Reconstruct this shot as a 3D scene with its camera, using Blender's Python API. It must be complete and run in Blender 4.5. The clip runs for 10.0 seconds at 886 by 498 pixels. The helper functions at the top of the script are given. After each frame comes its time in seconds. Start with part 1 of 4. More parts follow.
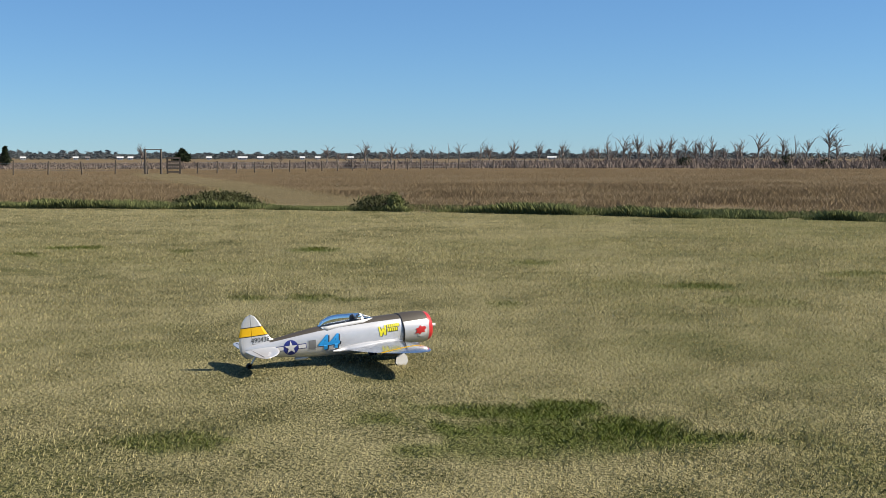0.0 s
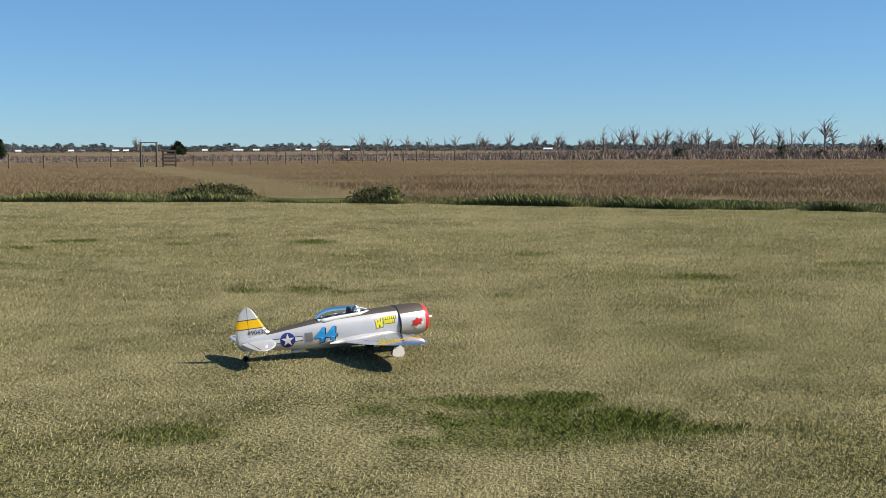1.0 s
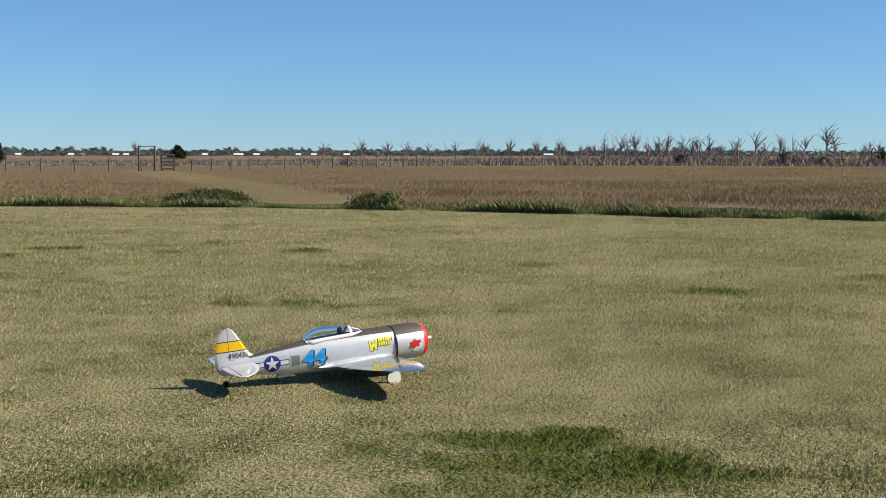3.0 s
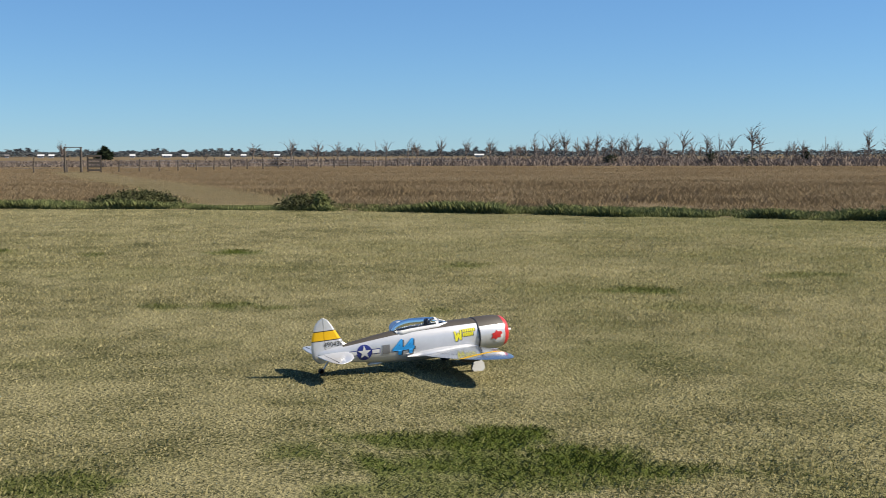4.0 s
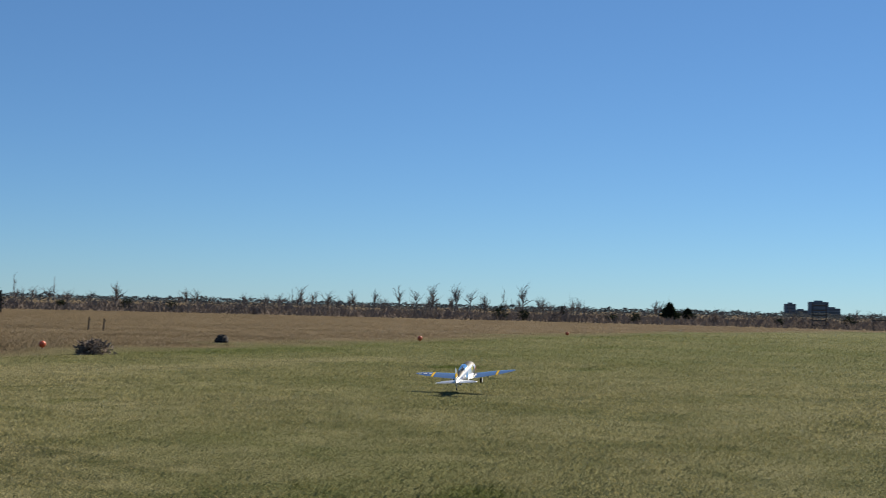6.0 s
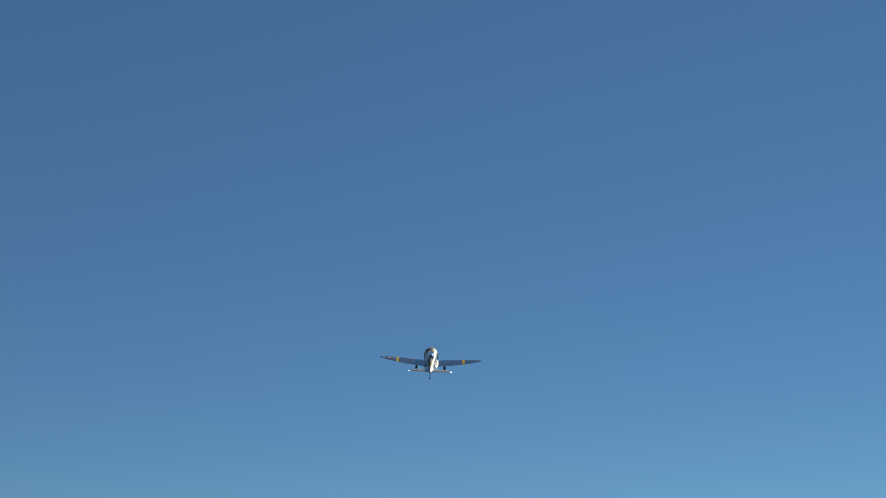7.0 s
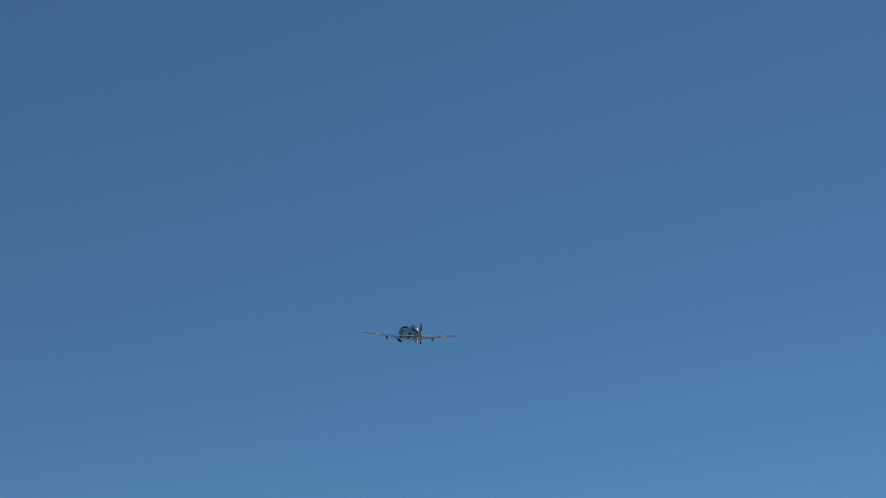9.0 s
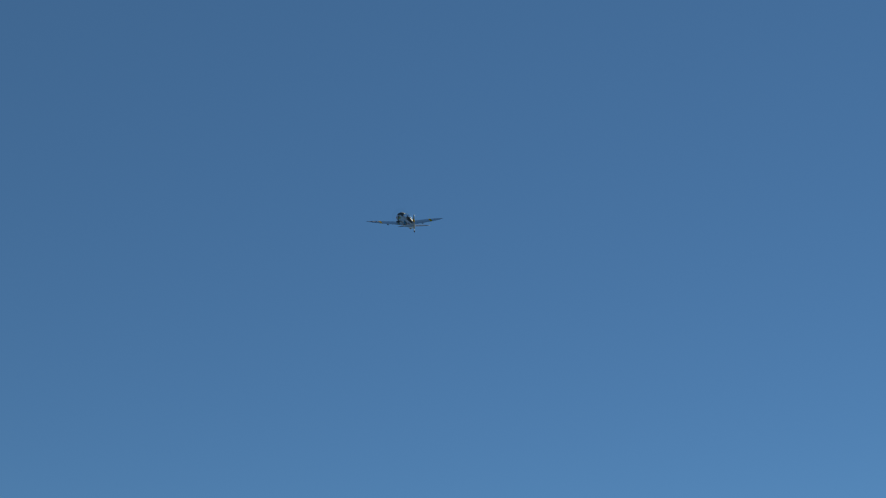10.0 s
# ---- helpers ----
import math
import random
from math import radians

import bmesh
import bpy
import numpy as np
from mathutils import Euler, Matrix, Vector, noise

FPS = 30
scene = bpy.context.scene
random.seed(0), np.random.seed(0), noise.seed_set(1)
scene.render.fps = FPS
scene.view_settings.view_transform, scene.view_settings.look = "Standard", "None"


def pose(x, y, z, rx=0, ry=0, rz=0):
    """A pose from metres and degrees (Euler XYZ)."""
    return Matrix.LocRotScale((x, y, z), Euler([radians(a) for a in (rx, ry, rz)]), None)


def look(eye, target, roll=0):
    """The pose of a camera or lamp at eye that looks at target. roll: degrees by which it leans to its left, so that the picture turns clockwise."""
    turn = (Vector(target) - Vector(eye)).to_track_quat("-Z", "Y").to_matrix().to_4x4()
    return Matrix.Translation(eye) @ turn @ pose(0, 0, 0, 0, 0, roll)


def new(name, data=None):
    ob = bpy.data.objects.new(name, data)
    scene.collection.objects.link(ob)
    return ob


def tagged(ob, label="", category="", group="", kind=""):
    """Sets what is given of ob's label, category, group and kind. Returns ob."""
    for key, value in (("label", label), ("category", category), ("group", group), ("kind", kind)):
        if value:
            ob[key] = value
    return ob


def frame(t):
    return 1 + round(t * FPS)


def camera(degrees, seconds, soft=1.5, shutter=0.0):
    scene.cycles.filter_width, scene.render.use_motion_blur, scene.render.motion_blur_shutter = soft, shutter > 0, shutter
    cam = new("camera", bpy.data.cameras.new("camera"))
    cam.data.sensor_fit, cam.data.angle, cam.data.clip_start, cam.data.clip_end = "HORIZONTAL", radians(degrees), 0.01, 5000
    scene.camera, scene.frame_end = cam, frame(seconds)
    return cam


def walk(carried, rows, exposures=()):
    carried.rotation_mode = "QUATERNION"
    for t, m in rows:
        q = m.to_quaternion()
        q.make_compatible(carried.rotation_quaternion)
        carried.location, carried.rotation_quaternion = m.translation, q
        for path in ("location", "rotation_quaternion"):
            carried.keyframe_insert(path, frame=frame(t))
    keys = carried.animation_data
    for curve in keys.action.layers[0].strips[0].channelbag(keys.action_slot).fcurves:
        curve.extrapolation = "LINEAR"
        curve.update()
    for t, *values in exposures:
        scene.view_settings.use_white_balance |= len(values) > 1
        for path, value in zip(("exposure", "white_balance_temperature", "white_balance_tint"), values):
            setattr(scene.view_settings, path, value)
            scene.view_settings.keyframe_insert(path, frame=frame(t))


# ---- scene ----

# ---- camera ----
EYE = 1.5


def cam_pose(y, yaw, pitch, roll):
    """Eye height fixed; yaw to the left, pitch up, roll to the right, in degrees."""
    return Matrix.Translation((0, y, EYE)) @ pose(0, 0, 0, 90 + pitch, 0, yaw).copy() @ pose(0, 0, 0, 0, 0, -roll)


CAM = [
    (0.0, -0.81, 0.36, -4.27, 0.05), (0.5, -0.81, 0.25, -4.50, 0.2), (1.0, -0.81, 0.19, -4.64, 0.25),
    (1.5, -0.81, 0.20, -4.69, 0.1), (1.8, 0.0, 0.26, -4.80, -0.1), (2.0, 0.0, 0.26, -4.90, -0.1), (3.5, 0.0, 0.0, -4.22, 0.09),
    (3.8, 0.0, -1.3, -4.33, 0.09), (4.0, 0.0, -2.98, -4.38, 0.09), (4.2, 0.0, -5.22, -4.35, -0.15), (4.5, 0.0, -12.17, -4.10, -0.75),
    (4.7, 0.0, -18.59, -3.43, -0.75), (5.0, 0.0, -30.74, -1.08, -0.95), (5.2, 0.0, -37.12, -0.16, -1.5),
    (5.5, 0.0, -44.56, 1.30, -1.45), (5.7, 0.0, -49.01, 1.92, -1.6), (6.0, 0.0, -53.21, 2.66, -1.45),
    (6.2, 0.0, -55.43, 3.21, -1.5), (6.6, 0.0, -58.0, 8.5, -1.0), (7.0, 0.0, -59.4, 17.5, -0.3), (7.3, 0.0, -60.0, 21.5, 0.0),
    (7.5, 0.0, -60.5, 22.0, 0.0), (8.0, 0.0, -61.0, 23.0, 0.0), (8.5, 0.0, -61.5, 24.0, 0.0), (9.0, 0.0, -62.0, 25.0, 0.0),
    (9.5, 0.0, -62.5, 26.0, 0.0), (10.0, 0.0, -63.0, 27.0, 0.0)]
cam = camera(39.23, 10.0, soft=0.75, shutter=0.18)
walk(cam, [(t, cam_pose(*r)) for t, *r in CAM],
     exposures=[(0.0, 0.88, 6500, 10), (4.5, 0.93, 6500, 10), (5.5, 0.83, 6500, 10), (6.0, 0.58, 6500, 9), (6.2, 0.50, 6500, 8), (7.3, 0.03, 6850, -2), (10.0, 0.17, 6700, -2)])

# ---- world and sun ----
SUN_AZ, SUN_EL = radians(92), radians(38)
world = bpy.data.worlds.new("sky")
scene.world = world
world.use_nodes = True
wn = world.node_tree.nodes
sky = wn.new("ShaderNodeTexSky")
sky.sky_type, sky.sun_disc = "NISHITA", False
sky.sun_elevation, sky.sun_rotation = SUN_EL, SUN_AZ
sky.altitude, sky.air_density, sky.dust_density, sky.ozone_density = 0, 0.8, 0.0, 2.5
clear = wn.new("ShaderNodeMix")
clear.data_type, clear.blend_type = "RGBA", "MULTIPLY"
clear.inputs[0].default_value, clear.inputs[7].default_value = 1.0, (0.54, 0.775, 0.975, 1)
world.node_tree.links.new(sky.outputs[0], clear.inputs[6])
even = wn.new("ShaderNodeMix")  # one constant blue mixed in flattens the sky's gradient
even.data_type = "RGBA"
even.inputs[0].default_value, even.inputs[7].default_value = 0.35, (0.95, 2.12, 4.3, 1)
world.node_tree.links.new(clear.outputs[2], even.inputs[6])
world.node_tree.links.new(even.outputs[2], wn["Background"].inputs[0])
wn["Background"].inputs[1].default_value = 0.070
sun = new("sun", bpy.data.lights.new("sun", "SUN"))
sun.data.energy, sun.data.angle, sun.data.color = 5.0, radians(0.55), (1.0, 0.90, 0.76)
toward = Vector((math.sin(SUN_AZ) * math.cos(SUN_EL), math.cos(SUN_AZ) * math.cos(SUN_EL), math.sin(SUN_EL)))
sun.matrix_world = look(toward * 50, (0, 0, 0))


# ---- materials ----
def leafy(m, normal, through_part=1.0):
    """Thin leaves: the light of either side shows through, in the base colour."""
    n, l = m.node_tree.nodes, m.node_tree.links
    colour = n["Principled BSDF"].inputs["Base Color"].links[0].from_socket
    face, back, both = n.new("ShaderNodeBsdfDiffuse"), n.new("ShaderNodeBsdfTranslucent"), n.new("ShaderNodeAddShader")
    dim = n.new("ShaderNodeVectorMath")
    dim.operation = "SCALE"
    dim.inputs["Scale"].default_value = through_part
    l.new(colour, dim.inputs[0])
    l.new(colour, face.inputs["Color"])
    l.new(dim.outputs[0], back.inputs["Color"])
    for sh in (face, back):
        l.new(normal, sh.inputs["Normal"])
    l.new(face.outputs[0], both.inputs[0])
    l.new(back.outputs[0], both.inputs[1])
    l.new(both.outputs[0], n["Material Output"].inputs[0])


def material(name, colour, rough=0.6, metal=0.0, vary=0.25, scale=8.0, bump=0.0, bump_scale=60.0, island=0.0, spec=0.5, coat=0.0, fluffy=False):
    """Principled surface with two scales of value variation and fine relief."""
    m = bpy.data.materials.new(name)
    m.use_nodes = True
    n, l = m.node_tree.nodes, m.node_tree.links
    b = n["Principled BSDF"]
    b.inputs["Roughness"].default_value, b.inputs["Metallic"].default_value = rough, metal
    b.inputs["Specular IOR Level"].default_value = spec
    b.inputs["Coat Weight"].default_value = coat
    co = n.new("ShaderNodeTexCoord")
    big, fine = n.new("ShaderNodeTexNoise"), n.new("ShaderNodeTexNoise")
    for tex, s in ((big, scale), (fine, scale * 9)):
        tex.inputs["Scale"].default_value, tex.inputs["Detail"].default_value = s, 4
        l.new(co.outputs["Object"], tex.inputs["Vector"])
    add = n.new("ShaderNodeMath")
    add.operation = "ADD"
    l.new(big.outputs[0], add.inputs[0])
    l.new(fine.outputs[0], add.inputs[1])
    last = add.outputs[0]
    if island:
        geo = n.new("ShaderNodeNewGeometry")
        mul = n.new("ShaderNodeMath")
        mul.operation = "MULTIPLY_ADD"
        mul.inputs[1].default_value = island
        l.new(geo.outputs["Random Per Island"], mul.inputs[0])
        l.new(last, mul.inputs[2])
        last = mul.outputs[0]
    ramp = n.new("ShaderNodeMapRange")
    ramp.inputs["From Min"].default_value, ramp.inputs["From Max"].default_value = 0.6, 1.4 + island
    ramp.inputs["To Min"].default_value, ramp.inputs["To Max"].default_value = 1 - vary, 1 + vary
    l.new(last, ramp.inputs["Value"])
    mix = n.new("ShaderNodeVectorMath")
    mix.operation = "SCALE"
    mix.inputs[0].default_value = colour
    l.new(ramp.outputs[0], mix.inputs["Scale"])
    l.new(mix.outputs[0], b.inputs["Base Color"])
    if fluffy:
        geo2, soft, unit = n.new("ShaderNodeNewGeometry"), n.new("ShaderNodeVectorMath"), n.new("ShaderNodeVectorMath")
        soft.operation, unit.operation = "MULTIPLY_ADD", "NORMALIZE"
        soft.inputs[1].default_value, soft.inputs[2].default_value = (0.8, 0.8, 0.8), (0.2, -0.4, 0.7)
        l.new(geo2.outputs["Normal"], soft.inputs[0])
        l.new(soft.outputs[0], unit.inputs[0])
        leafy(m, unit.outputs[0])
    if bump:
        bt, bp = n.new("ShaderNodeTexNoise"), n.new("ShaderNodeBump")
        bt.inputs["Scale"].default_value = bump_scale
        bp.inputs["Strength"].default_value, bp.inputs["Distance"].default_value = bump, 0.01
        l.new(co.outputs["Object"], bt.inputs["Vector"])
        l.new(bt.outputs[0], bp.inputs["Height"])
        l.new(bp.outputs[0], b.inputs["Normal"])
    return m


def grass_material(name, blades, thin=False):
    """Dry straw, olive and lush green turf mixed by the mesh attributes 'lush' and 'wild', with patchy noise."""
    m = bpy.data.materials.new(name)
    m.use_nodes = True
    n, l = m.node_tree.nodes, m.node_tree.links
    b = n["Principled BSDF"]
    b.inputs["Roughness"].default_value, b.inputs["Specular IOR Level"].default_value = 0.95, 0.03
    geo = n.new("ShaderNodeNewGeometry")

    def noise_at(scale, detail=4.0):
        tex = n.new("ShaderNodeTexNoise")
        tex.inputs["Scale"].default_value, tex.inputs["Detail"].default_value = scale, detail
        tex.inputs["Roughness"].default_value = 0.65
        l.new(geo.outputs["Position"], tex.inputs["Vector"])
        return tex.outputs[0]

    def calc(op, a, c, d=None):
        k = n.new("ShaderNodeMath")
        k.operation, k.use_clamp = op, op == "MULTIPLY_ADD"
        for i, v in enumerate((a, c, d)):
            if v is None:
                continue
            if isinstance(v, (int, float)):
                k.inputs[i].default_value = v
            else:
                l.new(v, k.inputs[i])
        return k.outputs[0]

    def blend(f, c1, c2):
        k = n.new("ShaderNodeMix")
        k.data_type = "RGBA"
        l.new(f, k.inputs[0])
        for i, v in ((6, c1), (7, c2)):
            if isinstance(v, tuple):
                k.inputs[i].default_value = (*v, 1)
            else:
                l.new(v, k.inputs[i])
        return k.outputs[2]

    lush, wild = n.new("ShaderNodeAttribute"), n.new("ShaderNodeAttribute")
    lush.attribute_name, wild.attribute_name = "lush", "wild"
    patch = calc("ADD", calc("MULTIPLY", noise_at(0.35), 1.1), calc("MULTIPLY", noise_at(1.7), 1.1))
    fine = noise_at(38.0 if not blades else 9.0, 3.0)
    dry = calc("MULTIPLY_ADD", calc("ADD", patch, calc("MULTIPLY", fine, 1.9)), 2.0, -3.4)
    if blades:
        dry = calc("MULTIPLY_ADD", geo.outputs["Random Per Island"], 3.2, calc("MULTIPLY_ADD", dry, 0.9, -1.55))
    else:
        dry = calc("MULTIPLY", dry, 0.62)  # thatch and soil, with the shade between blades put into the colour
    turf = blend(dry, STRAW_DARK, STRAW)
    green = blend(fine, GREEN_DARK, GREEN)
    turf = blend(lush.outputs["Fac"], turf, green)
    field = blend(calc("MULTIPLY_ADD", calc("ADD", noise_at(0.12), noise_at(1.1)), 1.7, -1.2), *((FIELD_DARK, FIELD) if blades else (SOIL_DARK, SOIL)))
    l.new(blend(wild.outputs["Fac"], turf, field), b.inputs["Base Color"])
    if blades:
        soft, unit = n.new("ShaderNodeVectorMath"), n.new("ShaderNodeVectorMath")
        soft.operation, unit.operation = "MULTIPLY_ADD", "NORMALIZE"
        soft.inputs[1].default_value, soft.inputs[2].default_value = (0.3, 0.3, 0.3), (0, 0, 1)
        l.new(geo.outputs["Normal"], soft.inputs[0])
        l.new(soft.outputs[0], unit.inputs[0])
        leafy(m, unit.outputs[0], 1.0 if thin else 0.85)
    if not blades:
        bp = n.new("ShaderNodeBump")
        bp.inputs["Strength"].default_value, bp.inputs["Distance"].default_value = 1.0, 0.03
        l.new(fine, bp.inputs["Height"])
        l.new(bp.outputs[0], b.inputs["Normal"])
    return m


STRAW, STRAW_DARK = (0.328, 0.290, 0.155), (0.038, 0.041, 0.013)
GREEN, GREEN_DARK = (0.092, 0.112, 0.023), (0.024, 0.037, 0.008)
FIELD, FIELD_DARK = (0.200, 0.150, 0.088), (0.162, 0.122, 0.071)
SOIL, SOIL_DARK = (0.152, 0.115, 0.067), (0.118, 0.090, 0.053)
TURF = grass_material("turf", False)
BLADE = grass_material("grass_blade", True, True)
LAWN_BLADE = grass_material("lawn_blade", True)
SILVER = material("silver_paint", (0.524, 0.531, 0.539), 0.34, 0.4, 0.06, 5, coat=0.3)
WING_SILVER = material("bare_silver_covering", (0.493, 0.51, 0.535), 0.17, 0.92, 0.06, 5)
OLIVE = material("olive_drab_paint", (0.0476, 0.0394, 0.0292), 0.6, 0, 0.15, 12)
RED = material("red_paint", (0.422, 0.0204, 0.0204), 0.35, 0, 0.1, 12)
YELLOW = material("yellow_paint", (0.578, 0.34, 0.00816), 0.65, 0, 0.06, 12, spec=0.15)
LEMON = material("lemon_paint", (0.578, 0.53, 0.0136), 0.4, 0, 0.06, 12)
BLACK = material("black_paint", (0.012, 0.012, 0.013), 0.45, 0, 0.2, 12)
WHITE = material("white_paint", (0.544, 0.544, 0.537), 0.35, 0, 0.05, 12)
NAVY = material("insignia_blue_paint", (0.0136, 0.0238, 0.163), 0.4, 0, 0.08, 12)
AZURE = material("sky_blue_paint", (0.0136, 0.224, 0.53), 0.4, 0, 0.06, 12)
GREY = material("grey_panel_paint", (0.177, 0.177, 0.177), 0.4, 0.3, 0.08, 12)
RUBBER = material("black_rubber", (0.02, 0.02, 0.02), 0.75, 0, 0.2, 30)
STEEL = material("steel", (0.45, 0.45, 0.46), 0.3, 1, 0.08, 20)
DARK_CLOTH = material("dark_cockpit_grey", (0.035, 0.035, 0.04), 0.7, 0, 0.2, 30)
BARK = material("weathered_grey_bark", (0.193, 0.164, 0.139), 0.85, 0, 0.35, 0.7, island=0.3)
TWIG = material("grey_brown_twigs", (0.16, 0.13, 0.109), 0.85, 0, 0.35, 0.7, island=0.4)
CEDAR = material("dark_evergreen_leaves", (0.0174, 0.0232, 0.0128), 0.8, 0, 0.45, 0.8, island=0.6, spec=0.15, fluffy=True)
SCRUB = material("dry_scrub_twigs", (0.118, 0.096, 0.080), 0.85, 0, 0.45, 0.4, island=0.6, spec=0.15, fluffy=True)
# far woods: the blue-grey haze of distance is painted into this colour
WOODS = material("distant_woods", (0.0567, 0.0634, 0.0653), 0.9, 0, 0.3, 0.05, island=0.5, spec=0.15, fluffy=True)
POST = material("weathered_wood", (0.0812, 0.0667, 0.0522), 0.85, 0, 0.3, 4, bump=0.4)
DARK_WOOD = material("dark_stained_wood", (0.0319, 0.0261, 0.0232), 0.8, 0, 0.3, 4, bump=0.4)
BUSH = material("dark_bush_leaves", (0.058, 0.060, 0.028), 0.8, 0, 0.5, 0.7, island=0.8, spec=0.1, fluffy=True)
WEED = material("green_weeds", (0.108, 0.118, 0.048), 0.75, 0, 0.5, 0.7, island=0.8, spec=0.15, fluffy=True)
HOUSE_WHITE = material("white_siding", (0.51, 0.51, 0.496), 0.6, 0, 0.08, 0.4)
ROOF = material("grey_roofing", (0.128, 0.116, 0.11), 0.8, 0, 0.2, 0.6)
TOWER = material("blue_grey_concrete", (0.128, 0.151, 0.18), 0.8, 0, 0.15, 0.1)
TOWER_GLASS = material("dark_window_glass", (0.0464, 0.0638, 0.087), 0.2, 0, 0.1, 0.1)
ORANGE = material("orange_plastic", (0.578, 0.0816, 0.0204), 0.4, 0, 0.08, 8)
STUMP = material("charred_stump", (0.0203, 0.0162, 0.0139), 0.9, 0, 0.3, 6, bump=0.5)

GLASS = bpy.data.materials.new("clear_canopy_plastic")
GLASS.use_nodes = True
_g = GLASS.node_tree.nodes["Principled BSDF"]
_g.inputs["Base Color"].default_value = (0.8, 0.85, 0.9, 1)
_g.inputs["Roughness"].default_value, _g.inputs["IOR"].default_value = 0.04, 1.12
_g.inputs["Transmission Weight"].default_value = 1.0
_g.inputs["Specular IOR Level"].default_value = 0.3

BLUR = bpy.data.materials.new("spinning_blade_blur")
BLUR.use_nodes = True
_b = BLUR.node_tree.nodes["Principled BSDF"]
_b.inputs["Base Color"].default_value = (0.08, 0.08, 0.08, 1)
_b.inputs["Alpha"].default_value = 0.018


# ---- mesh helpers ----
def mesh_from(name, verts, faces, mat, smooth=False):
    me = bpy.data.meshes.new(name)
    me.from_pydata([tuple(v) for v in verts], [], faces)
    me.materials.append(mat)
    if smooth:
        me.polygons.foreach_set("use_smooth", [True] * len(me.polygons))
    return me


def part(name, me, parent=None, label="", m=None):
    ob = new(name, me)
    ob.parent = parent
    if m is not None:
        ob.matrix_basis = m
    return tagged(ob, label)


def big_mesh(name, verts, faces, mat, attrs=None):
    """A large mesh from arrays: verts (n, 3), faces (m, k)."""
    me = bpy.data.meshes.new(name)
    k = faces.shape[1]
    me.vertices.add(len(verts))
    me.vertices.foreach_set("co", verts.astype(np.float32).ravel())
    me.loops.add(faces.size)
    me.loops.foreach_set("vertex_index", faces.astype(np.int32).ravel())
    me.polygons.add(len(faces))
    me.polygons.foreach_set("loop_start", np.arange(0, faces.size, k, dtype=np.int32))
    me.polygons.foreach_set("loop_total", np.full(len(faces), k, dtype=np.int32))
    me.update(calc_edges=True)
    me.materials.append(mat)
    for key, vals in (attrs or {}).items():
        at = me.attributes.new(key, "FLOAT", "POINT")
        at.data.foreach_set("value", vals.astype(np.float32))
    return me


def box(verts, faces, x0, x1, y0, y1, z0, z1):
    i = len(verts)
    verts += [(x, y, z) for z in (z0, z1) for x, y in ((x0, y0), (x1, y0), (x1, y1), (x0, y1))]
    faces += [tuple(i + j for j in f) for f in ((3, 2, 1, 0), (4, 5, 6, 7), (0, 1, 5, 4), (1, 2, 6, 5), (2, 3, 7, 6), (3, 0, 4, 7))]


def box_mesh(name, mat, x0, x1, y0, y1, z0, z1, bevel=0.0):
    v, f = [], []
    box(v, f, x0, x1, y0, y1, z0, z1)
    me = mesh_from(name, v, f, mat)
    if bevel:
        bm = bmesh.new()
        bm.from_mesh(me)
        bmesh.ops.bevel(bm, geom=bm.edges[:], offset=bevel, segments=2, affect="EDGES")
        bm.to_mesh(me)
        bm.free()
    return me


def tube(verts, faces, a, b, ra, rb, sides=5):
    """A tapered limb from a to b."""
    a, b = Vector(a), Vector(b)
    q = (b - a).to_track_quat("Z", "Y")
    i = len(verts)
    for p, r in ((a, ra), (b, rb)):
        for k in range(sides):
            w = 2 * math.pi * k / sides
            verts.append(tuple(p + q @ Vector((r * math.cos(w), r * math.sin(w), 0))))
    faces += [(i + k, i + (k + 1) % sides, i + sides + (k + 1) % sides, i + sides + k) for k in range(sides)]
    faces.append(tuple(i + sides + k for k in range(sides)))


def lathe(rings, sides=28, axis="Y", cap=True):
    """Rings of (along, radius) turned round an axis."""
    v, f = [], []
    for a, r in rings:
        for k in range(sides):
            w = 2 * math.pi * k / sides
            c, s = r * math.cos(w), r * math.sin(w)
            v.append({"Y": (c, a, s), "X": (a, c, s), "Z": (c, s, a)}[axis])
    for j in range(len(rings) - 1):
        for k in range(sides):
            f.append((j * sides + k, j * sides + (k + 1) % sides, (j + 1) * sides + (k + 1) % sides, (j + 1) * sides + k))
    if cap:
        f.append(tuple(range(sides)))
        f.append(tuple((len(rings) - 1) * sides + k for k in reversed(range(sides))))
    return v, f


def polar(az, r, z=0.0):
    """A place by its bearing (degrees, clockwise from ahead) and distance."""
    return Vector((r * math.sin(radians(az)), r * math.cos(radians(az)), z))


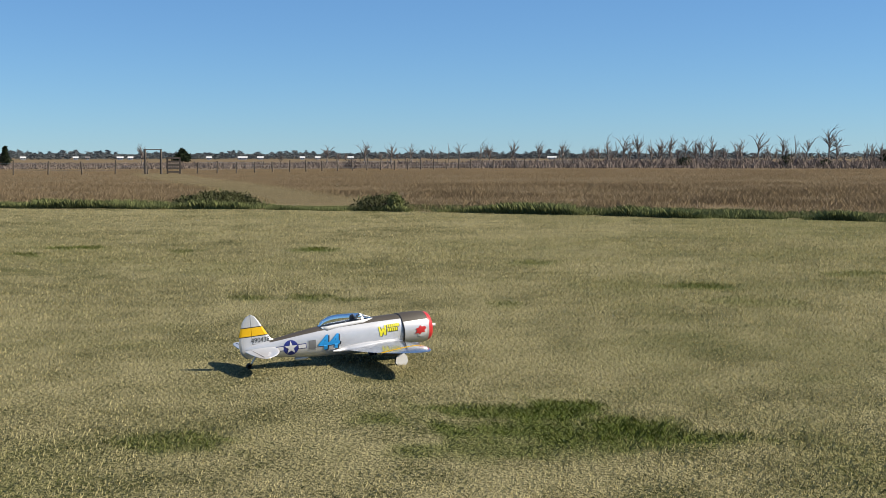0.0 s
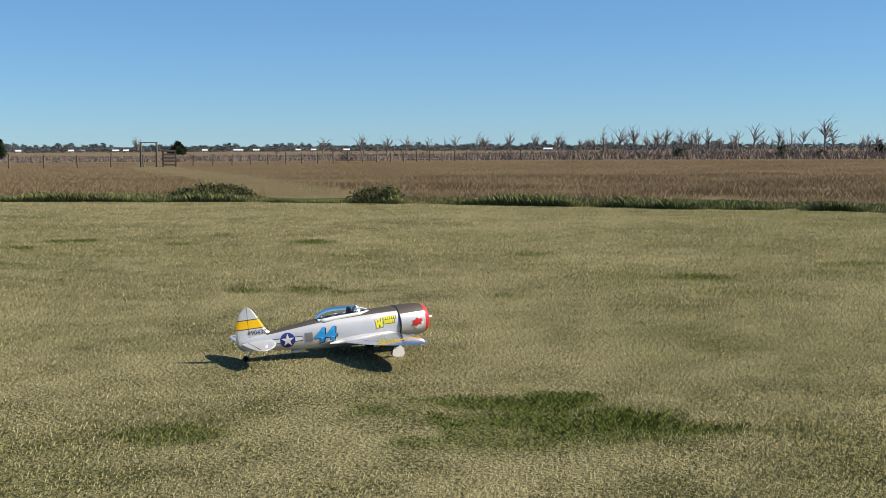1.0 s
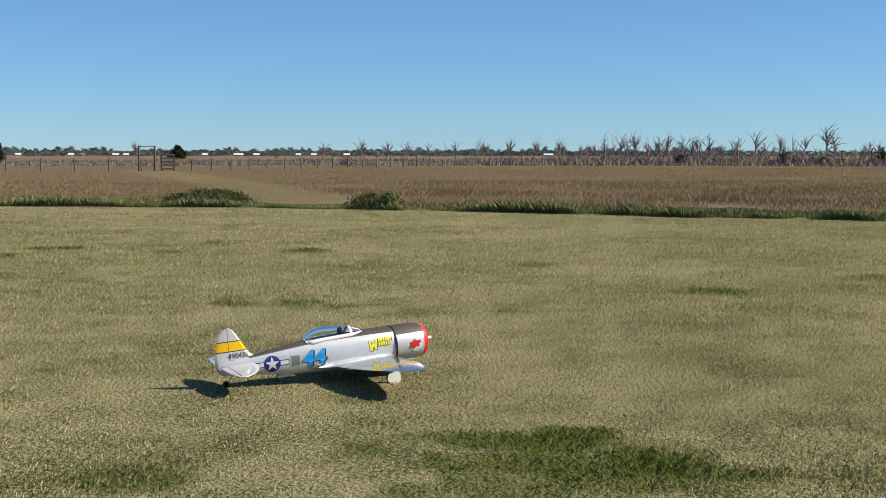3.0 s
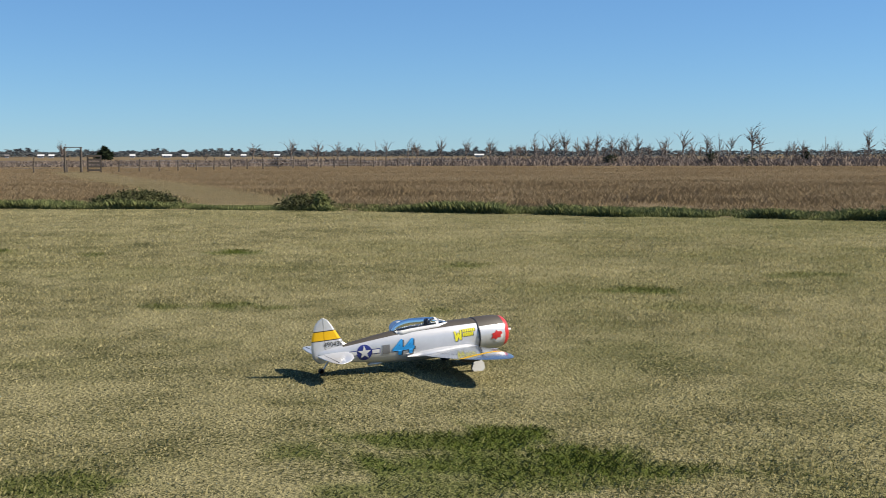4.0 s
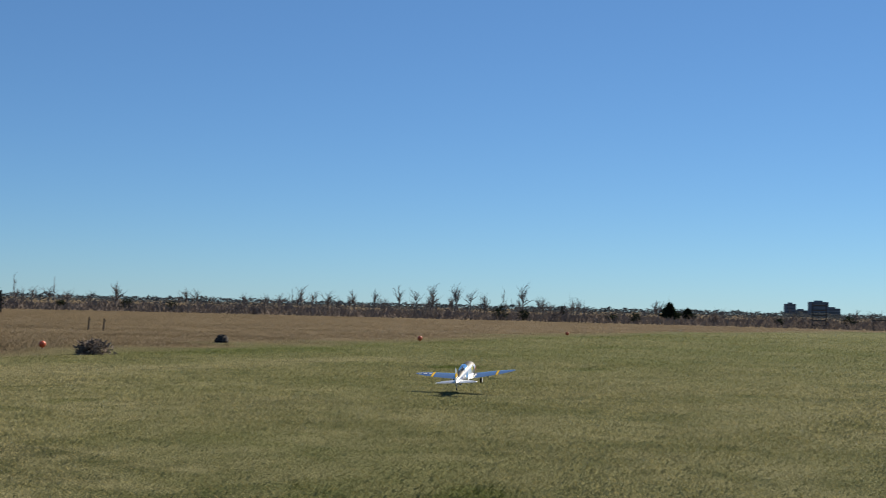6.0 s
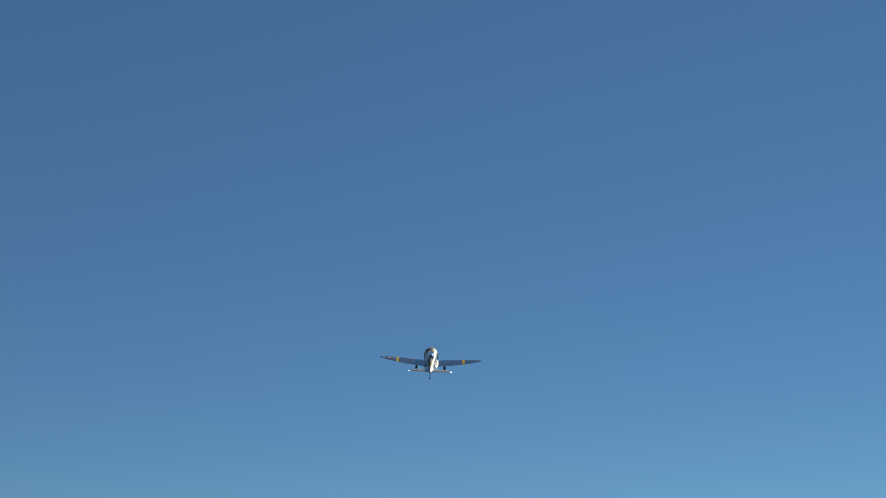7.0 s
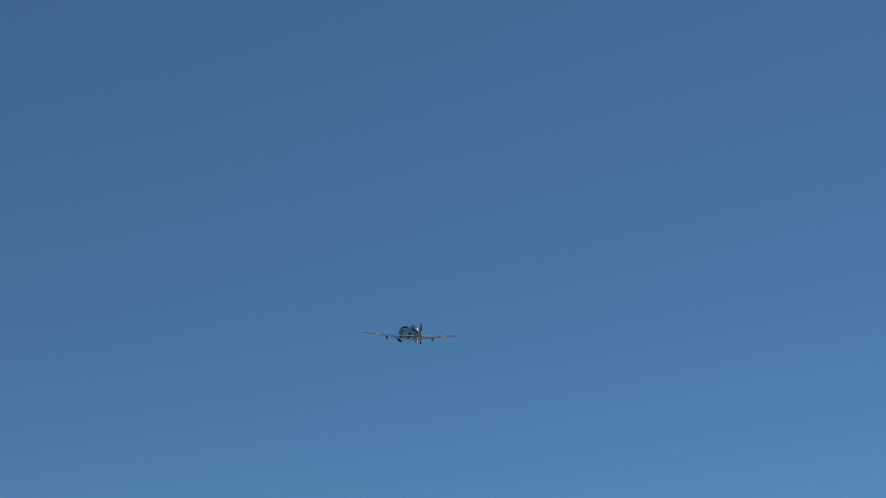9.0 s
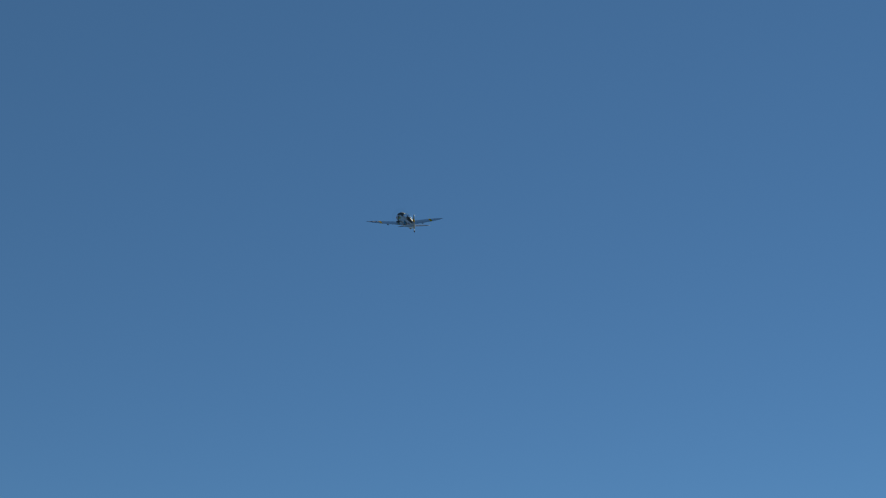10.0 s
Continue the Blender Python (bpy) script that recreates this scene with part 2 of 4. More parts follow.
# ---- ground ----
EDGE_AZ = [-180, -95, -60, -35, -19.6, 11, 29, 36, 43, 48, 53, 61, 69, 85, 100, 180]
EDGE_R = [900, 200, 80, 48, 37, 29.7, 28.5, 33.5, 38, 43, 53, 74, 110, 190, 900, 900]
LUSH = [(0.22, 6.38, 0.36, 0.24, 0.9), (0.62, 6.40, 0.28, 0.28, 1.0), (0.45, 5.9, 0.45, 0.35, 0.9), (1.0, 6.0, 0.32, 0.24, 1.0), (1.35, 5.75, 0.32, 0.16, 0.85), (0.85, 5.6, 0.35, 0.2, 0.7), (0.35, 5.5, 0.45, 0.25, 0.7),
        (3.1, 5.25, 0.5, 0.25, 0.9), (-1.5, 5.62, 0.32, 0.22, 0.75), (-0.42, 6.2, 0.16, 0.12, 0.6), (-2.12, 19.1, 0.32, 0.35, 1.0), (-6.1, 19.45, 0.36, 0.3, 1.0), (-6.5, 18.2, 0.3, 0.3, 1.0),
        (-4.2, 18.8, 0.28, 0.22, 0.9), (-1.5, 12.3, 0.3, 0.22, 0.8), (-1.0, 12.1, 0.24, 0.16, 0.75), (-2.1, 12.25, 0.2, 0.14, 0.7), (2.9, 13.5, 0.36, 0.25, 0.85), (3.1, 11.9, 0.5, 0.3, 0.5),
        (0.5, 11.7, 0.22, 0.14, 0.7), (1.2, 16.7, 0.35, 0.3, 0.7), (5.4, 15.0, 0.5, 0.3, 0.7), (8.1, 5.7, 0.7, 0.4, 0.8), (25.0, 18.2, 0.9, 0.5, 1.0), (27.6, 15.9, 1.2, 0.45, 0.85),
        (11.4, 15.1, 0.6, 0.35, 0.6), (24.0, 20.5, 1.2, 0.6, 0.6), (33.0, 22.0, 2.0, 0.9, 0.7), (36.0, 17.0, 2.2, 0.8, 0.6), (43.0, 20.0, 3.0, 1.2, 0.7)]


def value_noise(x, y, s, seed):
    """Smooth noise from 0 to 1 at a scale of s metres."""
    table = np.random.RandomState(seed).rand(64, 64)
    u, v = x / s, y / s
    i, j = np.floor(u).astype(int), np.floor(v).astype(int)
    a, b = u - i, v - j
    a, b = a * a * (3 - 2 * a), b * b * (3 - 2 * b)
    g = lambda p, q: table[p % 64, q % 64]
    return (g(i, j) * (1 - a) + g(i + 1, j) * a) * (1 - b) + (g(i, j + 1) * (1 - a) + g(i + 1, j + 1) * a) * b


def edge_radius(az):
    return np.interp(az, EDGE_AZ, EDGE_R)


def track_distance(x, y):
    """How far a place lies from the mown track that leads to the gateway."""
    pts = [polar(-5.4, 35), polar(-6.3, 41), polar(-7.9, 47.2), polar(-9.1, 55), polar(-10.6, 66.5), polar(-12.4, 84), polar(-13.5, 110)]
    d = np.full(x.shape, 1e9)
    for a, b in zip(pts, pts[1:]):
        ex, ey = b.x - a.x, b.y - a.y
        k = np.clip(((x - a.x) * ex + (y - a.y) * ey) / (ex * ex + ey * ey), 0, 1)
        d = np.minimum(d, np.hypot(x - a.x - k * ex, y - a.y - k * ey))
    return d


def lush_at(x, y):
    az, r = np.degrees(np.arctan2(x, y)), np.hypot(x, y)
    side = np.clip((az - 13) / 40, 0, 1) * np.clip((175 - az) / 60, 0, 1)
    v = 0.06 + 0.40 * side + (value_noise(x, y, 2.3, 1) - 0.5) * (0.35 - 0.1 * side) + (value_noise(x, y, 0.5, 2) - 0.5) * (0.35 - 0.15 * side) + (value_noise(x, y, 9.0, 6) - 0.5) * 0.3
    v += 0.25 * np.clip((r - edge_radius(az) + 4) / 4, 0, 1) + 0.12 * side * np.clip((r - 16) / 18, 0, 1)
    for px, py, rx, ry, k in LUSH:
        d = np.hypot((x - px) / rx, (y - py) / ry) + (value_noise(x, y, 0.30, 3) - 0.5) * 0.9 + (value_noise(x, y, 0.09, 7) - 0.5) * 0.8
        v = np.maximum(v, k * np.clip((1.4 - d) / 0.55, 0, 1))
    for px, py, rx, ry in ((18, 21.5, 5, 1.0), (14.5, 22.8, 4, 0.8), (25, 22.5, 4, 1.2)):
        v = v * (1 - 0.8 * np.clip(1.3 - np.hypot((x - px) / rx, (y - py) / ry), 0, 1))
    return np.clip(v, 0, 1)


def wild_at(x, y):
    az, r = np.degrees(np.arctan2(x, y)), np.hypot(x, y)
    soft = np.interp(az, [-20, 25, 40, 70], [0.5, 0.6, 7, 16])
    w = np.clip((r - edge_radius(az) + (value_noise(x, y, 3.1, 4) - 0.5) * soft) / soft, 0, 1)
    return w * np.clip((track_distance(x, y) - 0.5) / 1.8, 0.72, 1)


def build_ground():
    radii = np.concatenate([[0.3], 1.5 * 1.028 ** np.arange(292)])
    az = np.linspace(0, 2 * np.pi, 480, endpoint=False)
    rr, aa = np.meshgrid(radii, az, indexing="ij")
    x, y = (rr * np.sin(aa)).ravel(), (rr * np.cos(aa)).ravel()
    z = (value_noise(x, y, 1.9, 5) - 0.5) * 0.02
    v = np.stack([x, y, z], 1)
    nr, na = len(radii), len(az)
    i, j = np.meshgrid(np.arange(nr - 1), np.arange(na), indexing="ij")
    i, j = i.ravel(), j.ravel()
    f = np.stack([i * na + j, (i + 1) * na + j, (i + 1) * na + (j + 1) % na, i * na + (j + 1) % na], 1)
    f = f[:, ::-1]
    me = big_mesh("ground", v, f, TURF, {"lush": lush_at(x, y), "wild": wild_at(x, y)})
    bm = bmesh.new()
    bm.from_mesh(me)
    bm.verts.ensure_lookup_table()
    bm.faces.new([bm.verts[k] for k in reversed(range(na))])
    bm.to_mesh(me)
    bm.free()
    tagged(new("ground", me), "flat mown turf, straw-coloured with green patches, brown meadow beyond", "ground", kind="structure")


build_ground()


def blades(name, x, y, height, width, lean, mat, attrs, base=0.0):
    """One bent blade (two triangles) per place."""
    n = len(x)
    rs = np.random.RandomState(len(x))
    t = rs.rand(n) * 2 * np.pi
    dx, dy = -np.sin(t) * width / 2, np.cos(t) * width / 2
    lx, ly = np.cos(t) * lean * height, np.sin(t) * lean * height
    b = np.zeros(n) + base
    v = np.stack([np.stack([x - dx, y - dy, b - 0.01], 1), np.stack([x + dx, y + dy, b - 0.01], 1),
                  np.stack([x + lx * 0.4 + dx * 0.7, y + ly * 0.4 + dy * 0.7, b + height * 0.6], 1), np.stack([x + lx, y + ly, b + height], 1)], 1)
    k = np.arange(n)[:, None] * 4
    f = np.concatenate([k + np.array([[0, 1, 2]]), k + np.array([[0, 2, 3]])], 1).reshape(-1, 3)
    return big_mesh(name, v.reshape(-1, 3), f, mat, {a: np.repeat(q, 4) for a, q in attrs.items()})


def scatter(n, az0, az1, r0, r1, seed, power=2.0):
    rs = np.random.RandomState(seed)
    a = np.radians(az0 + (az1 - az0) * rs.rand(n))
    r = (r0 ** power + (r1 ** power - r0 ** power) * rs.rand(n)) ** (1 / power)
    return r * np.sin(a), r * np.cos(a), rs


def build_lawn():
    # near turf seen closely, then coarser tufts that thin out over the airfield
    for n, seed, r0, r1, power in ((520000, 11, 3.6, 40, 0.6), (240000, 12, 3.6, 40, 0.9), (260000, 13, 16, 110, 0.9)):
        x, y, rs = scatter(n, -25, 82, r0, r1, seed, power)
        rad = np.hypot(x, y)
        az = np.degrees(np.arctan2(x, y))
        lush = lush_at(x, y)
        fade = np.clip((r1 - rad) / (r1 * 0.6), 0, 1) * np.clip((rad - r0) / (0.15 * r0), 0, 1)
        keep = (rs.rand(n) < 0.65 + 0.35 * lush) & (rs.rand(n) < fade) & (rad < edge_radius(az))
        x, y, lush, rad = x[keep], y[keep], lush[keep], rad[keep]
        k = rs.rand(len(x))
        hh = (0.010 + 0.00045 * rad) * (0.5 + rs.rand(len(x))) * (1 + 0.7 * lush)
        wide = 0.0019 + 0.00024 * rad
        me = blades("lawn_grass", x, y, hh, wide * (0.6 + 0.8 * k), 0.4 + 1.1 * rs.rand(len(x)), LAWN_BLADE,
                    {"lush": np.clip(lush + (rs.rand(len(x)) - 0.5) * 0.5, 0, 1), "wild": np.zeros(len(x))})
        tagged(new("lawn_grass", me), "short mown grass blades, straw and green", "grass", kind="stuff")


build_lawn()


def build_meadow():
    n = 820000
    x, y, rs = scatter(n, -28, 90, 27, 150, 21, 1.3)
    az, r = np.degrees(np.arctan2(x, y)), np.hypot(x, y)
    wild = wild_at(x, y)
    keep = (wild > 0.6) & (rs.rand(n) < wild) & (value_noise(x, y, 2.0, 22) > 0.12)
    x, y, az, r, wild = x[keep], y[keep], az[keep], r[keep], wild[keep]
    tall = np.interp(az, [-20, 28, 34, 60], [0.17, 0.18, 0.11, 0.09]) * np.clip(1.1 - (r - 30) / 80, 0.5, 1) * np.clip(track_distance(x, y) - 0.9, 0.2, 1)
    h = tall * (0.5 + 0.7 * rs.rand(len(x))) * (0.6 + 0.8 * value_noise(x, y, 4.0, 23))
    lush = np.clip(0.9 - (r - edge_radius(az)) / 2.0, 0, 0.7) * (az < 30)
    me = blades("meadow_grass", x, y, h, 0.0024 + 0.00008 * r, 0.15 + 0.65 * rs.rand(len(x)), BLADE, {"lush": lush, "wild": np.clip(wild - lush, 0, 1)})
    tagged(new("meadow_grass", me), "tall dry brown meadow grass", "grass", kind="stuff")
    # green weeds along the mown edge
    n = 130000
    rs = np.random.RandomState(24)
    az = -26 + 57 * rs.rand(n)
    band = rs.rand(n) ** 1.6 * 3.2
    r = edge_radius(az) + band + (value_noise(az * 0.5, az * 0 + 1, 1.0, 25) - 0.4) * 0.6
    x, y = r * np.sin(np.radians(az)), r * np.cos(np.radians(az))
    clump = value_noise(x, y, 0.9, 26)
    keep = (clump > 0.12 + 0.4 * rs.rand(n)) 
    x, y, clump, band = x[keep], y[keep], clump[keep], band[keep]
    h = (0.05 + 0.30 * clump * rs.rand(len(x)) ** 1.5) * np.clip(1.1 - band / 5, 0.4, 1) * np.clip((track_distance(x, y) - 0.8) / 1.5, 0.3, 1)
    me = blades("edge_weeds", x, y, h, 0.010 + 0.008 * rs.rand(len(x)), 0.3 + 0.7 * rs.rand(len(x)), WEED, {})
    tagged(new("edge_weeds", me), "green leafy weeds along the mown edge", "weeds", kind="stuff")


build_meadow()


def bush(az, r, width, height, mat, seed, label, name="bush", count=900, leaf=0.10):
    """A low shrub: many small leaves and stems round a rough dome."""
    rs = np.random.RandomState(seed)
    u, w = rs.rand(count) ** 0.5, rs.rand(count) * 2 * np.pi
    zz = rs.rand(count)
    lump = 0.75 + 0.5 * value_noise(np.cos(w) * 2 + 5, np.sin(w) * 2 + 5, 0.7, seed)
    rad = u * np.sqrt(1 - (zz * 0.92) ** 2) * width / 2 * lump
    x, y = rad * np.cos(w), rad * np.sin(w)
    z = zz * height * lump
    d = rs.normal(size=(count, 3)) * leaf
    e = rs.normal(size=(count, 3)) * leaf * 0.5
    c = np.stack([x, y, np.maximum(z, 0.02)], 1)
    v = np.stack([c, c + d, c + d * 0.5 + e], 1).reshape(-1, 3)
    v[:, 2] = np.maximum(v[:, 2], 0)
    me = big_mesh("foliage", v, np.arange(count * 3).reshape(-1, 3), mat)
    thing = new(name)
    thing.location = polar(az, r)
    stem, f = [], []
    for k in range(7):
        a = k * 0.9
        tube(stem, f, (0, 0, -0.02), (math.cos(a) * width * 0.25, math.sin(a) * width * 0.25, height * 0.7), 0.03 * width, 0.008 * width, 4)
    part("stem", mesh_from("stem", stem, f, TWIG), thing)
    part("foliage", me, thing)
    return tagged(thing, label, "bush")


bush(-10.6, 36.4, 2.4, 0.40, BUSH, 31, "dark green grassy bush at the meadow's edge", count=6000, leaf=0.055)
bush(-12.2, 36.6, 0.9, 0.3, BUSH, 32, "grey-green bush at the meadow's edge", count=2200, leaf=0.05)
bush(-3.4, 34.0, 1.6, 0.34, BUSH, 33, "grey-green bramble at the meadow's edge", count=3000, leaf=0.05)
bush(-2.6, 33.4, 0.5, 0.42, WEED, 34, "small green leafy bush at the meadow's edge", count=1200, leaf=0.05)
bush(25.5, 29.4, 1.6, 0.31, WEED, 35, "green leafy bush at the meadow's edge", count=3600, leaf=0.05)
bush(23.2, 29.4, 0.9, 0.29, WEED, 36, "green leafy bush at the meadow's edge", count=2000, leaf=0.05)
bush(37.6, 34.5, 1.0, 0.34, SCRUB, 37, "dry bramble heap in short grass", count=700, leaf=0.08)


# ---- dead trees ----
def snag_meshes(seed, limbs, spread, droop, trunk_top, fork=False):
    """A bare dead tree one metre high: trunk and branches."""
    rs = random.Random(seed)
    tv, tf, bv, bf = [], [], [], []
    p, r = Vector((0, 0, -0.02)), 0.029
    lean = Vector((rs.uniform(-0.08, 0.08), rs.uniform(-0.08, 0.08), 0))
    trunk = [p]
    steps = 6
    for k in range(steps):
        q = p + Vector((rs.uniform(-0.025, 0.025), rs.uniform(-0.025, 0.025), (trunk_top + 0.02) / steps)) + lean / steps
        tube(tv, tf, p, q, r, r * 0.82, 6)
        p, r = q, r * 0.82
        trunk.append(p)

    def grow(a, way, length, rad, depth):
        b, bits = a, 3
        for k in range(bits):
            way = (way + Vector((rs.uniform(-0.55, 0.55), rs.uniform(-0.55, 0.55), rs.uniform(-0.1, 0.35) - droop * (1 + 2.2 * k)))).normalized()
            c = b + way * length / bits
            tube(bv, bf, b, c, rad, rad * 0.78, 4)
            b, rad = c, rad * 0.78
            if depth and rs.random() < 0.85:
                side = (way + Vector((rs.uniform(-1, 1), rs.uniform(-1, 1), rs.uniform(-0.3, 0.6)))).normalized()
                grow(b, side, length * rs.uniform(0.35, 0.6), rad * 0.7, depth - 1)

    for k in range(limbs):
        h = rs.uniform(0.4, 1.0)
        i = min(int(h * steps), steps - 1)
        a = trunk[i].lerp(trunk[i + 1], h * steps - i)
        w, out = rs.uniform(0, 2 * math.pi), spread * rs.uniform(0.25, 0.85)
        way = Vector((math.cos(w) * out, math.sin(w) * out, rs.uniform(0.7, 1.5))).normalized()
        grow(a, way, rs.uniform(0.22, 0.48) * (1.15 - 0.4 * h), 0.016, 2)
    if fork:
        grow(trunk[3], Vector((0.45, 0.2, 1.0)).normalized(), 0.42, 0.022, 2)
    k = 1 / max(p[2] for p in tv + bv)
    tv, bv = [[(x * k, y * k, z * k) for x, y, z in vs] for vs in (tv, bv)]
    return mesh_from("trunk", tv, tf, BARK), mesh_from("crown", bv, bf, TWIG)


KINDS = [(1, 9, 1.0, 0.0, 0.6, False), (2, 10, 0.9, 0.01, 0.6, True), (13, 9, 1.1, 0.03, 0.65, False), (4, 5, 0.6, 0.0, 0.9, False),
         (5, 3, 0.5, 0.0, 0.98, True), (6, 13, 0.9, 0.02, 0.6, True), (17, 12, 1.0, 0.02, 0.7, True), (8, 1, 0.4, 0.0, 1.0, False)]
SNAGS = [snag_meshes(*k) for k in KINDS]
SNAG_LABEL = ["bare grey dead tree with spreading crown", "bare forked dead tree with many twigs", "bare dead tree with drooping boughs",
              "thin dead tree with short limbs", "leaning forked dead trunk with few limbs", "bushy bare tree with fine grey twigs",
              "tall dead tree with hanging broken boughs", "dead pole-like trunk without branches"]


def snag(kind, az, r, height, turn=0.0, lean=0.0, wide=1.0):
    thing = new("dead_tree")
    thing.matrix_basis = Matrix.Translation(polar(az, r, -0.1)) @ pose(0, 0, 0, 0, lean, 0) @ pose(0, 0, 0, 0, 0, turn)
    thing.scale = (height * wide, height * wide, height)
    trunk, crown = SNAGS[kind]
    part("trunk", trunk, thing)
    tagged(part("crown", crown, thing), kind="stuff")
    return tagged(thing, SNAG_LABEL[kind] + " in brown scrub", "dead tree", "dead trees along the marsh")


# kind, bearing, top's elevation in degrees
TREES = [
    (5, -14.0, 0.6), (0, -5.7, 0.52), (1, -4.0, 0.72), (0, -1.8, 0.55), (3, -0.6, 0.42), (4, 1.35, 0.82), (5, 2.8, 0.78), (1, 5.1, 0.75),
    (4, 7.2, 1.05), (0, 7.9, 0.95), (5, 8.6, 1.05), (0, 9.6, 0.8), (5, 10.0, 1.0), (0, 10.6, 0.85), (1, 11.4, 0.9), (0, 11.9, 0.88), (3, 12.9, 0.65),
    (2, 13.1, 0.8), (0, 13.9, 1.05), (6, 15.0, 0.95), (4, 15.5, 0.95), (2, 15.9, 0.9), (6, 16.85, 1.42), (2, 17.3, 1.05), (3, 18.6, 0.75), (5, 19.15, 0.55),
    (3, 20.6, 0.75), (6, 21.75, 1.2), (0, 22.6, 0.8), (2, 23.2, 0.4), (4, 26.3, 0.6), (1, 27.0, 0.6), (2, 27.6, 0.45), (7, 28.4, 0.75), (3, 29.6, 0.7), (7, 30.15, 0.8),
    (4, 34.25, 1.05), (1, 35.0, 0.5), (0, 35.7, 0.5), (7, 35.9, 0.85), (5, 36.5, 0.35), (5, 37.4, 0.35), (3, 38.6, 0.4), (1, 41.7, 0.6), (0, 42.1, 0.55), (0, 45.8, 0.45),
    (6, 46.7, 0.9), (2, 47.3, 0.6), (0, 48.0, 0.6), (0, 49.2, 0.7), (1, 50.1, 0.75), (0, 51.3, 0.95), (2, 52.1, 0.85), (6, 52.75, 1.15), (1, 53.85, 1.1),
    (2, 54.5, 0.85), (4, 56.0, 0.95), (6, 56.9, 1.25), (0, 57.9, 0.5), (3, 59.3, 0.8), (0, 62.9, 0.55), (3, 67.2, 0.3), (3, 69.0, 0.35),
    (0, 71.6, 0.35), (0, 72.3, 0.3), (7, 73.0, 0.45), (5, 75.0, 0.4), (0, 78.0, 0.5)]


def build_snags():
    rs = random.Random(41)
    for kind, az, el in TREES:
        r = rs.uniform(205, 245)
        top = EYE + r * math.tan(radians(el))
        wide = {7: 0.8, 4: 0.8}.get(kind, 1.0) * rs.uniform(0.85, 1.1) * (1.15 if el < 0.7 else 0.9)
        snag(kind, az, r, top * 1.06, rs.uniform(0, 360), rs.uniform(-5, 5), wide)
    snag(3, 63.0, 220, 5.2, 20, 28)
    # thin background stems, lower than the main ones
    for k in range(230):
        az = rs.choice((rs.uniform(-8, 80), rs.uniform(6, 22), rs.uniform(45, 60)))
        snag(rs.choice((0, 3, 3, 4, 5, 7, 7, 1)), az, rs.uniform(190, 290), rs.uniform(2.0, 4.4), rs.uniform(0, 360), rs.uniform(-8, 8), rs.uniform(0.7, 1.1))


build_snags()


def cedar(az, r, width, height, seed):
    """An evergreen with a short trunk and a ragged conical crown."""
    thing = new("evergreen_tree")
    thing.location = polar(az, r, -0.05)
    v, f = [], []
    tube(v, f, (0, 0, 0), (0, 0, height * 0.9), 0.05 * width, 0.015 * width, 6)
    part("trunk", mesh_from("trunk", v, f, BARK), thing)
    rs = np.random.RandomState(seed)
    n = 1400
    z = rs.rand(n) ** 0.8
    w = rs.rand(n) * 2 * np.pi
    lump = 0.55 + 0.9 * value_noise(np.cos(w) * 1.5 + 4, z * 5 + np.sin(w) * 1.5, 0.6, seed)
    rad = (rs.rand(n) ** 0.5) * np.minimum(1.0, (1.06 - z) * 1.5) * width / 2 * lump
    c = np.stack([rad * np.cos(w), rad * np.sin(w), height * (0.08 + 0.92 * z)], 1)
    s = 0.07 * width + 0.05
    d, e = rs.normal(size=(n, 3)) * s, rs.normal(size=(n, 3)) * s
    vv = np.stack([c, c + d, c + e], 1).reshape(-1, 3)
    vv[:, 2] = np.maximum(vv[:, 2], 0.05)
    part("crown", big_mesh("crown", vv, np.arange(3 * n).reshape(-1, 3), CEDAR), thing)
    return tagged(thing, "dark green evergreen tree with a ragged crown", "tree")


cedar(-19.8, 190, 1.5, 2.9, 51)
cedar(-12.2, 330, 4.2, 3.2, 52)
cedar(33.35, 150, 2.0, 3.0, 53)
cedar(31.3, 200, 1.5, 2.6, 54)
cedar(19.2, 215, 1.4, 2.4, 55)
cedar(63.6, 230, 3.4, 2.9, 56)
cedar(58.75, 230, 0.9, 2.1, 57)
cedar(64.4, 250, 2.6, 2.2, 58)
cedar(73.5, 200, 2.2, 2.4, 60)


